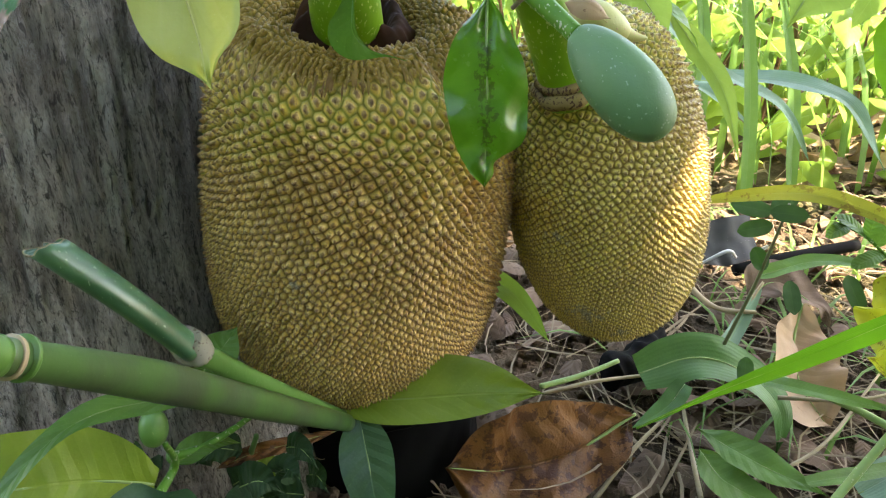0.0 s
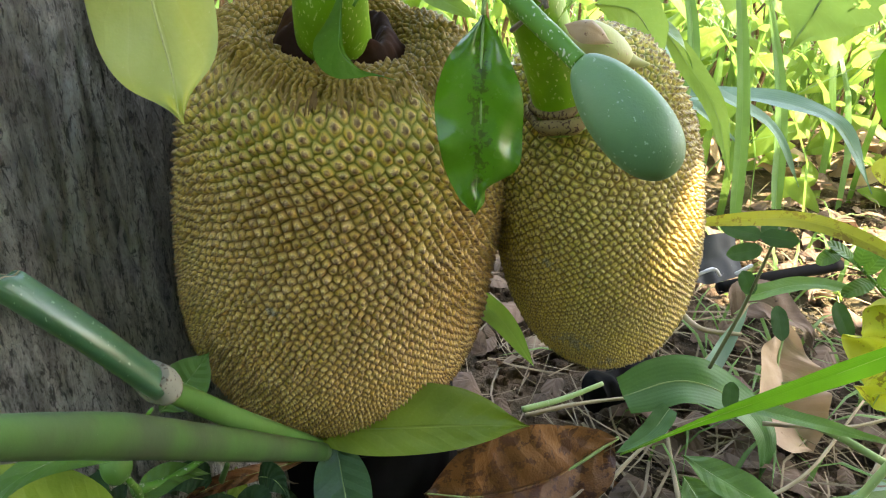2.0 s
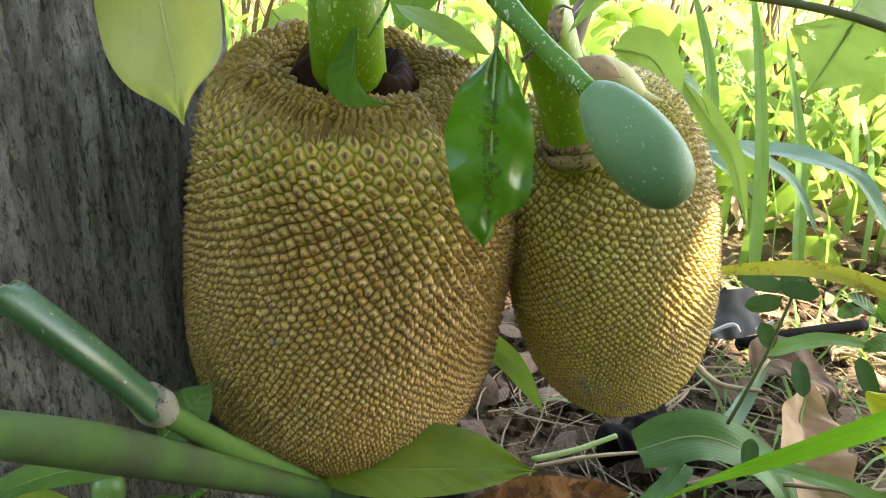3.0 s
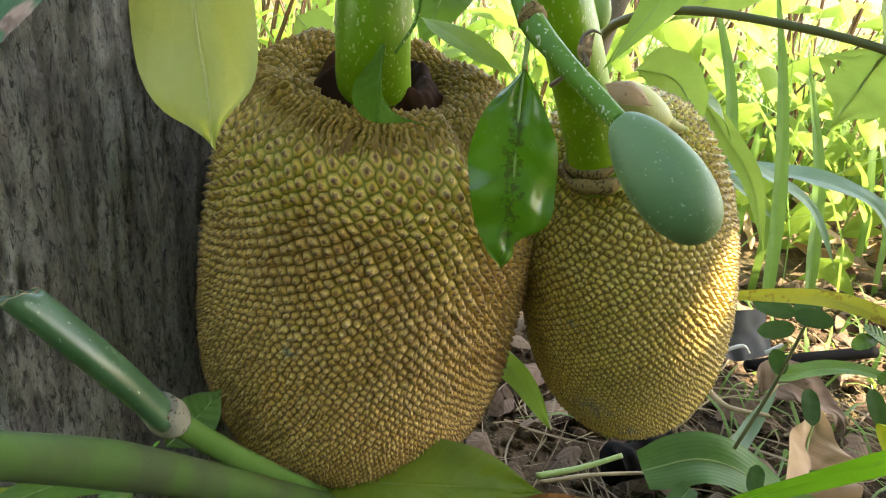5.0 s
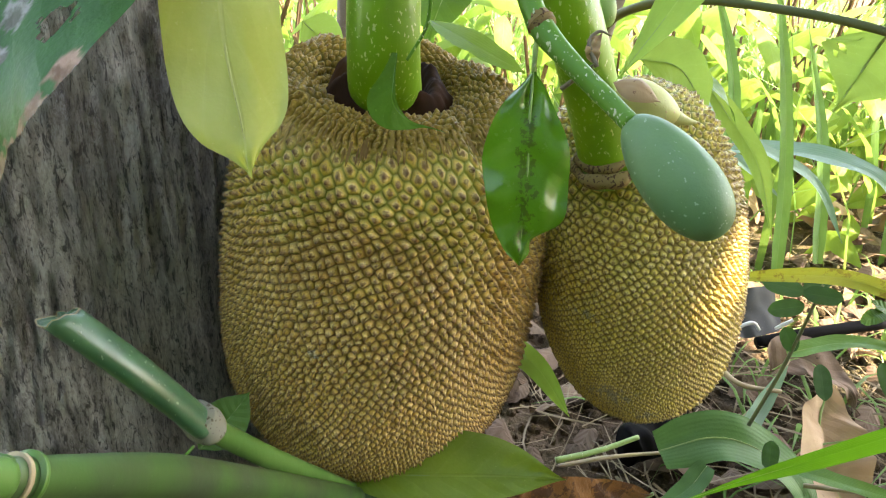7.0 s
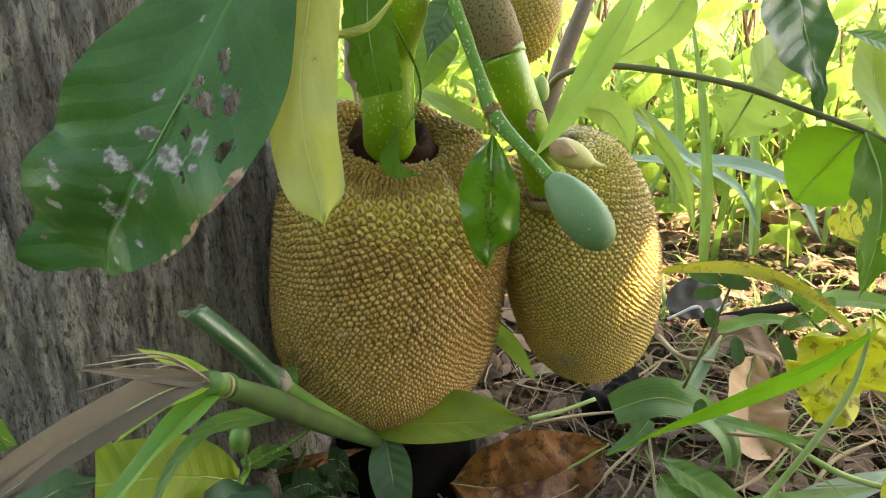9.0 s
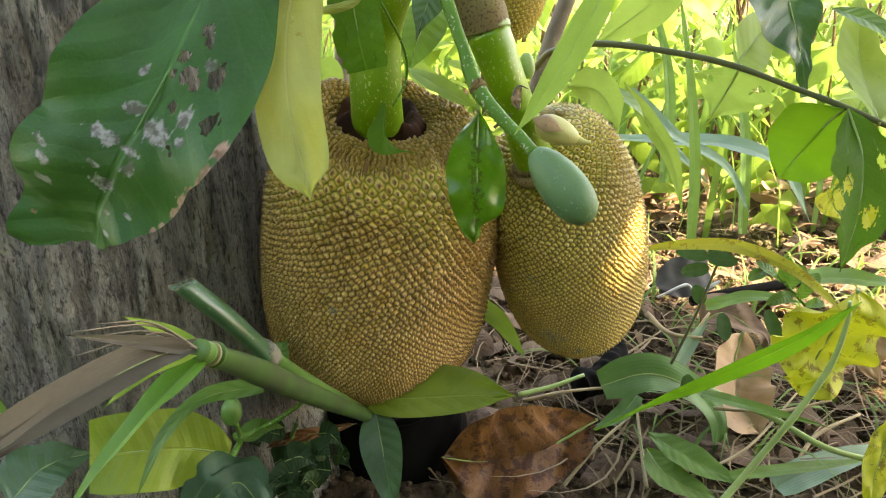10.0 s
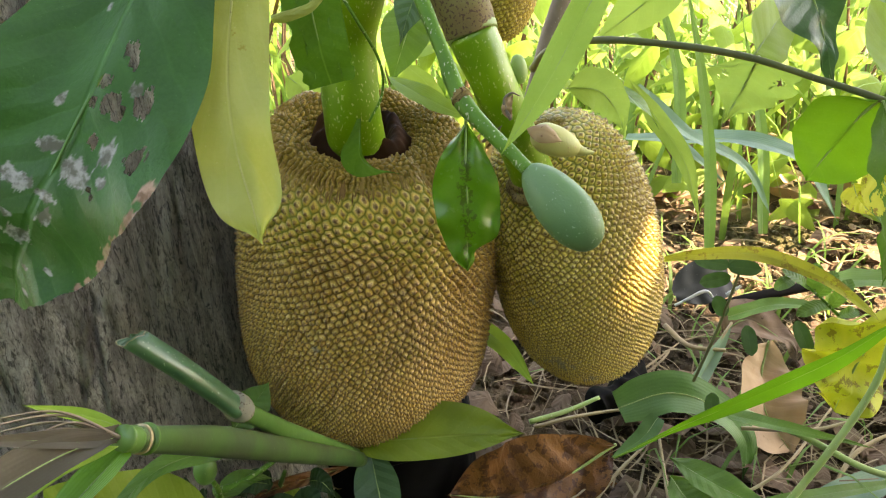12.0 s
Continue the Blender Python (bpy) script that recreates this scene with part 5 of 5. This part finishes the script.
    lone_leaf("brown dead leaf on the ground", [(0.221, 0.643, -0.056), (0.173, 0.649, -0.035), (0.159, 0.674, -0.027)], 0.03, UP, "leaf_brown", seed=17.0, wave=0.15, title="fallen_leaf")
    stem = thing("grass_stalk", "pale green jointed grass stalk leaning over", "grass")
    tube("stem", [(0.288, 0.44, 0.093), (0.327, 0.462, 0.136), (0.367, 0.479, 0.194), (0.395, 0.493, 0.244), (0.404, 0.502, 0.288), (0.401, 0.501, 0.311)], (0.0037, 0.0035, 0.0034, 0.0032, 0.0026, 0.002), "stem_pale", stem, n=50, sides=9, lumpy=0.1)
    stem = thing("creeping_grass", "pale green creeping grass on the litter", "grass")
    tube("stem", [(0.35, 0.688, 0.074), (0.415, 0.636, 0.071), (0.474, 0.6, 0.055), (0.541, 0.581, 0.049)], (0.004, 0.004, 0.0036), "stem_pale", stem, n=40, sides=9)
    stem = thing("dry_straw", "pale straw lying under the small fruit", "straw")
    tube("stem", [(0.093, 0.65, 0.077), (0.139, 0.666, 0.082), (0.181, 0.684, 0.09)], (0.0034, 0.003, 0.0026), "stem_pale", stem, n=20, sides=9)
    bag = thing("plastic_scrap", "crumpled black plastic under the small fruit", "plastic")
    tube("film", [(0.185, 0.745, 0.03), (0.233, 0.789, 0.024), (0.262, 0.848, 0.027)], (0.02, 0.024, 0.018), "plastic", bag, n=30, sides=20, lumpy=0.45)
    sheet = thing("plastic_sheet", "crumpled dark grey plastic sheet on the ground", "plastic")
    leaf([(0.343, 0.994, 0.072), (0.375, 1.011, 0.081), (0.412, 1.026, 0.084), (0.445, 1.048, 0.08)], 0.036, (0.1, -0.85, 0.5), "sheet", sheet, "blunt", nu=30, nv=10, fold=0.1, wave=0.04, name="film", midrib=False, seed=4.4)
    # white strips on the sheet's edge: folds catching the sun, put into the colour
    for edge in ([(0.343, 0.985, 0.057), (0.387, 0.985, 0.083), (0.401, 0.985, 0.073)], [(0.422, 0.985, 0.077), (0.444, 0.985, 0.093)]):
        tube("sunlit_fold", edge, (0.002, 0.003, 0.002), "film_white", sheet, "white strip for the sheet's edge catching the sun", n=16, sides=8, lumpy=0.5)
    pipe = thing("plastic_pipe", "thin black plastic pipe on the ground", "pipe")
    tube("pipe", [(0.4, 0.979, 0.055), (0.471, 0.999, 0.064), (0.605, 1.052, 0.065)], (0.009, 0.009, 0.009), "plastic", pipe, n=20, sides=16)
    pot = thing("nursery_bag", "black plastic nursery bag under the large fruit", "bag")
    verts, faces = [], []
    for j in range(24):
        q = j / 23
        rr, zz = (0.104 - 0.012 * q, 0.1 * q / 0.75) if q < 0.75 else (0.095 - 0.35 * (q - 0.75), 0.1 - 0.06 * (q - 0.75))
        for k in range(64):
            t = 2 * math.pi * k / 64
            w = 1 + 0.05 * noise.noise((math.cos(t) * 2.5, math.sin(t) * 2.5, zz * 25)) + 0.02 * noise.noise((math.cos(t) * 9, math.sin(t) * 9, zz * 60))
            verts.append((-0.078 + rr * w * math.cos(t), 0.655 + rr * w * math.sin(t), zz - 0.01 + 0.006 * noise.noise((math.cos(t) * 2, math.sin(t) * 2, 3))))
    for j in range(23):
        for k in range(64):
            p, q = j * 64 + k, j * 64 + (k + 1) % 64
            faces.append((p, q, q + 64, p + 64))
    faces.append(tuple(range(23 * 64, 24 * 64)))
    mesh_object("film", verts, faces, "plastic", pot)
    tube("rolled_rim", [(-0.078 + 0.094 * math.cos(k * 0.5236), 0.655 + 0.094 * math.sin(k * 0.5236), 0.09 + 0.004 * math.sin(k * 1.3)) for k in range(13)], (0.005, 0.006, 0.005), "plastic", pot, n=72, sides=8, lumpy=0.3)
    # small-leaved weed
    weed = thing("weed", "low weed with oval dark green leaflets", "weed")
    tube("stem", [(0.304, 0.716, 0.094), (0.324, 0.716, 0.166), (0.339, 0.721, 0.224), (0.349, 0.727, 0.262)], (0.0022, 0.002, 0.0014), "stem_dark", weed, sides=7)
    for a, b in (((0.335, 0.732, 0.25), (0.291, 0.733, 0.259)), ((0.336, 0.727, 0.237), (0.298, 0.721, 0.232)), ((0.329, 0.722, 0.254), (0.366, 0.714, 0.253)), ((0.334, 0.734, 0.254), (0.363, 0.741, 0.265)),
                 ((0.332, 0.716, 0.189), (0.32, 0.725, 0.212)), ((0.355, 0.704, 0.183), (0.357, 0.68, 0.155)), ((0.406, 0.691, 0.197), (0.418, 0.668, 0.166)), ((0.322, 0.694, 0.092), (0.32, 0.681, 0.064))):
        m = (Vector(a) + Vector(b)) / 2
        leaf([a, m, b], 0.0092, FRONT, "leaflet", weed, "oblong", nu=16, nv=5, fold=0.1, midrib=False)
    herb = thing("weed", "small bright green weed with oval leaflets", "weed")
    tube("stem", [(0.476, 0.657, 0.183), (0.44, 0.67, 0.218), (0.411, 0.68, 0.244), (0.382, 0.685, 0.259)], (0.0022, 0.0018, 0.0012), "stem_green", herb, sides=7)
    for a, b in (((0.411, 0.68, 0.244), (0.378, 0.687, 0.266)), ((0.411, 0.68, 0.244), (0.417, 0.693, 0.272)), ((0.432, 0.673, 0.224), (0.456, 0.687, 0.254)), ((0.425, 0.675, 0.231), (0.39, 0.658, 0.222)),
                 ((0.44, 0.669, 0.216), (0.459, 0.664, 0.226)), ((0.418, 0.677, 0.237), (0.438, 0.69, 0.263)), ((0.389, 0.684, 0.256), (0.369, 0.678, 0.246))):
        leaf([a, (Vector(a) + Vector(b)) / 2 + Vector((0, -0.004, 0.003)), b], 0.0085, UP, "leaf_green", herb, "oblong", nu=14, nv=4, fold=0.15, midrib=False)
    for pts, r in (([(0.294, 0.849, 0.1), (0.324, 0.821, 0.082), (0.37, 0.804, 0.085)], 0.004), ([(0.249, 0.738, 0.029), (0.329, 0.789, 0.058), (0.385, 0.838, 0.11)], 0.003), ([(0.358, 0.678, 0.05), (0.43, 0.657, 0.065), (0.503, 0.668, 0.079)], 0.0025),
                   ([(0.153, 0.596, -0.028), (0.2, 0.645, -0), (0.253, 0.698, 0.014)], 0.0028), ([(0.257, 0.58, -0.006), (0.261, 0.652, 0.007), (0.266, 0.739, 0.029)], 0.0028), ([(0.1, 0.68, 0.046), (0.162, 0.69, 0.058), (0.251, 0.716, 0.054)], 0.0025),
                   ([(0.448, 0.62, -0.019), (0.497, 0.672, 0.016), (0.567, 0.706, 0.032)], 0.003), ([(0.316, 0.598, 0), (0.395, 0.635, 0.021), (0.481, 0.713, 0.06)], 0.0022)):
        twig = thing("dry_twig", "thin dry twig lying on the litter", "twig", "dry twigs on the litter")
        tube("wood", pts, (r, r * 0.9, r * 0.6), "straw", twig, sides=7, lumpy=0.2)


build_right()


# ---------------------------------------------------------------- litter and grass without number
def stuff(name, label, category, material, maker, count, seed):
    rng = np.random.default_rng(seed)
    verts, faces, uvs = [], [], []
    for i in range(count):
        maker(rng, verts, faces, uvs)
    ob = mesh_object(name, verts, faces, material, None, label, uvs)
    return tagged(ob, category=category, kind="stuff")


def far_grass(rng, verts, faces, uvs):
    y = (1.3 if rng.uniform() < 0.12 else 1.95) + rng.exponential(0.9)
    x = rng.uniform(-0.75, 0.95) * (y + 0.5)
    if y > 8:
        return
    p = Vector((x, y, ground_height(x, y)))
    tall = rng.uniform(0.12, 0.5) * (0.7 + 0.3 * min(y, 3))
    a = rng.uniform(0, 6.28)
    d = Vector((math.cos(a), math.sin(a), 0))
    bend = rng.uniform(0.1, 0.8) * tall
    line = [p + Vector((0, 0, tall * (u - 0.35 * u ** 3 * bend / tall))) + d * bend * u * u for u in (0, 0.25, 0.5, 0.75, 1)]
    h = rng.uniform(0.003, 0.009)
    add_strip(verts, faces, uvs, line, (h * 0.8, h, h * 0.9, h * 0.6, h * 0.05), Vector((-d.y, d.x, 0)))


def near_grass(rng, verts, faces, uvs):
    x, y = rng.uniform(0.2, 1.0), rng.uniform(0.65, 1.3)
    p = Vector((x, y, ground_height(x, y)))
    tall = rng.uniform(0.04, 0.16)
    a = rng.uniform(0, 6.28)
    d = Vector((math.cos(a), math.sin(a), 0))
    line = [p + Vector((0, 0, tall * (u - 0.6 * u ** 3))) + d * tall * u * u for u in (0, 0.25, 0.5, 0.75, 1)]
    h = rng.uniform(0.0015, 0.004)
    add_strip(verts, faces, uvs, line, (h, h, h * 0.9, h * 0.6, h * 0.05), Vector((-d.y, d.x, 0)))


def broad_leaves(rng, verts, faces, uvs):
    y = 1.45 + rng.exponential(0.8)
    x = rng.uniform(-0.5, 0.9) * (y + 0.5)
    if y > 6:
        return
    p = Vector((x, y, ground_height(x, y) + rng.uniform(0.03, 0.6)))
    a, size = rng.uniform(0, 6.28), rng.uniform(0.03, 0.08)
    d = Vector((math.cos(a), math.sin(a), rng.uniform(-0.7, 0.2))).normalized()
    s = d.cross(Vector((rng.normal() * 0.5, -0.5, 1))).normalized()
    line = [p + d * size * 2 * u - Vector((0, 0, size * 0.5 * u * u)) for u in (0, 0.2, 0.45, 0.7, 0.9, 1)]
    add_strip(verts, faces, uvs, line, [size * q for q in (0.05, 0.35, 0.45, 0.33, 0.13, 0.01)], s)


BARE = (0.092, 0.621, 0.012)  # where the large brown leaf lies


def straw(rng, verts, faces, uvs):
    y = 0.6 + 3.6 * rng.uniform() ** 1.4
    x = rng.uniform(-0.3, 1.3) * max(1.0, y)
    p = Vector((x, y, ground_height(x, y) + rng.uniform(0.002, 0.03)))
    if math.hypot(x - BARE[0], y - BARE[1]) < 0.12:
        return
    a, size = rng.uniform(0, 6.28), rng.uniform(0.03, 0.16)
    d = Vector((math.cos(a), math.sin(a), rng.normal() * 0.15))
    bow = Vector((rng.normal(), rng.normal(), 0)) * size * 0.15
    line = [p + d * size * u + bow * 4 * u * (1 - u) for u in (0, 0.33, 0.66, 1)]
    h = rng.uniform(0.0005, 0.0015) * max(1.0, y * 0.9)
    add_strip(verts, faces, uvs, line, (h, h, h, h * 0.5), Vector((-d.y, d.x, 0.4)).normalized())


def near_straw(rng, verts, faces, uvs):
    x, y = rng.uniform(0.12, 0.75), rng.uniform(0.56, 1.0)
    if math.hypot(x - BARE[0], y - BARE[1]) < 0.1:
        return
    p = Vector((x, y, ground_height(x, y) + rng.uniform(0.006, 0.045)))
    a, size = rng.uniform(0, 6.28), rng.uniform(0.05, 0.2)
    d = Vector((math.cos(a), math.sin(a), rng.normal() * 0.2))
    bow = Vector((rng.normal(), rng.normal(), rng.normal() * 0.5)) * size * 0.12
    line = [p + d * size * u + bow * 4 * u * (1 - u) for u in (0, 0.2, 0.4, 0.6, 0.8, 1)]
    h = rng.uniform(0.0007, 0.0022)
    add_strip(verts, faces, uvs, line, (h, h, h, h * 0.9, h * 0.8, h * 0.5), Vector((-d.y, d.x, 0.4)).normalized())


def dead_leaves(rng, verts, faces, uvs):
    x, y = rng.uniform(-0.5, 2.2), 0.65 + 2.2 * rng.uniform() ** 1.3
    p = Vector((x, y, ground_height(x, y) + rng.uniform(0.004, 0.02)))
    a, size = rng.uniform(0, 6.28), rng.uniform(0.015, 0.05)
    d = Vector((math.cos(a), math.sin(a), rng.normal() * 0.25))
    s = d.cross(Vector((rng.normal() * 0.4, rng.normal() * 0.4, 1))).normalized()
    line = [p + d * size * 2 * u + Vector((0, 0, size * rng.uniform(0, 0.5))) for u in (0, 0.2, 0.45, 0.7, 0.9, 1)]
    add_strip(verts, faces, uvs, line, [size * q for q in (0.08, 0.4, 0.5, 0.38, 0.18, 0.02)], s)


def crumbs(rng, verts, faces, uvs):
    x, y = rng.uniform(-0.25, 1.0), rng.uniform(0.5, 1.5)
    r = rng.uniform(0.002, 0.014) * rng.uniform(0.4, 1)
    c = Vector((x, y, ground_height(x, y) + r * 0.3))
    base = len(verts)
    ring = [(0, 0, 1)] + [(math.cos(q) * w, math.sin(q) * w, z) for z, w in ((0.5, 0.85), (-0.5, 0.85)) for q in (0.3, 1.5, 2.8, 4.0, 5.2)] + [(0, 0, -1)]
    for q in ring:
        verts.append(c + Vector(q) * r * rng.uniform(0.7, 1.2))
        uvs.append((0.5, 0))
    for k in range(5):
        a, b = base + 1 + k, base + 1 + (k + 1) % 5
        faces.extend(((base, a, b), (a, a + 5, b + 5, b), (b + 5, a + 5, base + 11)))


def shade_hedge(rng, verts, faces, uvs):
    """Unseen bushes beside and behind the way, low plants at its foot, added to block light."""
    if rng.uniform() < 0.3:
        p = Vector((rng.uniform(-0.55, 0.2), rng.uniform(-0.5, 0.12), rng.uniform(0.0, 0.25)))
        if -0.1 < p.x < 0.16:
            return
        b, size = rng.uniform(0, 6.28), rng.uniform(0.03, 0.05)
        d = Vector((math.cos(b), math.sin(b), rng.uniform(-0.5, 0.0))).normalized()
        s = d.cross(Vector((rng.normal() * 0.5, rng.normal() * 0.5, 1))).normalized()
        add_strip(verts, faces, uvs, [p + d * size * 2 * u for u in (0, 0.25, 0.5, 0.75, 1)], [size * q for q in (0.05, 0.4, 0.45, 0.3, 0.02)], s)
        return
    a = rng.uniform(math.pi * 1.12, math.pi * 1.93)
    r = rng.uniform(1.5, 2.4)
    p = Vector((0.05 + r * math.cos(a), 0.35 + r * math.sin(a), rng.uniform(0.0, 1.9)))
    b, size = rng.uniform(0, 6.28), rng.uniform(0.08, 0.16)
    d = Vector((math.cos(b), math.sin(b), rng.uniform(-0.7, 0.2))).normalized()
    s = d.cross(Vector((rng.normal() * 0.5, rng.normal() * 0.5, 1))).normalized()
    line = [p + d * size * 2 * u - Vector((0, 0, size * 0.5 * u * u)) for u in (0, 0.2, 0.45, 0.7, 0.9, 1)]
    add_strip(verts, faces, uvs, line, [size * q for q in (0.05, 0.35, 0.45, 0.33, 0.13, 0.01)], s)


def dry_stalk(rng, verts, faces, uvs):
    y = rng.uniform(1.7, 3.0)
    x = rng.uniform(-0.35, 0.85) * (y + 0.4)
    p = Vector((x, y, ground_height(x, y)))
    tall, h = rng.uniform(0.3, 0.9), rng.uniform(0.003, 0.007)
    lean = Vector((rng.normal() * 0.18, rng.normal() * 0.18, 1))
    bow = Vector((rng.normal(), rng.normal(), 0)) * 0.05
    line = [p + lean * tall * u + bow * u * u for u in (0, 0.33, 0.66, 1)]
    add_strip(verts, faces, uvs, line, (h, h, h * 0.9, h * 0.7), Vector((1, 0.2, 0)))
    add_strip(verts, faces, uvs, line, (h, h, h * 0.9, h * 0.7), Vector((0, 1, 0)))


stuff("dry_stalks", "dry brown upright plant stalks in the sun", "stalks", "litter", dry_stalk, 170, 31)
stuff("bushes", "unseen green bushes added to block low light", "bushes", "leaf_green", shade_hedge, 4500, 27)
stuff("meadow_grass", "tall sunlit green grass behind the tree", "grass", "grass", far_grass, 2900, 21)
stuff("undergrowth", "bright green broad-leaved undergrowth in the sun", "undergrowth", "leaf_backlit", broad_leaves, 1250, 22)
stuff("short_grass", "short green grass on the litter", "grass", "grass", near_grass, 220, 23)
stuff("loose_straw", "pale dry straw and grass stems lying loose beside the fruit", "litter", "straw_old", near_straw, 230, 35)
stuff("straw_litter", "dry straw and grass stalks on the soil", "litter", "straw_old", straw, 3600, 24)
stuff("leaf_litter", "dry brown leaf bits on the soil", "litter", "litter", dead_leaves, 1300, 25)
def pale_leaves(rng, verts, faces, uvs):
    y = rng.uniform(1.5, 4.5)
    x = rng.uniform(-0.3, 0.9) * (y + 0.4)
    p = Vector((x, y, ground_height(x, y) + rng.uniform(0.005, 0.05)))
    a, size = rng.uniform(0, 6.28), rng.uniform(0.03, 0.07)
    d = Vector((math.cos(a), math.sin(a), rng.normal() * 0.3))
    s = d.cross(Vector((rng.normal() * 0.4, rng.normal() * 0.4, 1))).normalized()
    line = [p + d * size * 2 * u + Vector((0, 0, size * rng.uniform(0, 0.4))) for u in (0, 0.2, 0.45, 0.7, 0.9, 1)]
    add_strip(verts, faces, uvs, line, [size * q for q in (0.08, 0.4, 0.5, 0.38, 0.18, 0.02)], s)


stuff("dry_leaves", "pale dry leaves lying in the sun", "litter", "leaf_tan", pale_leaves, 900, 33)
stuff("soil_crumbs", "loose crumbs of brown soil", "soil", "soil", crumbs, 6000, 26)
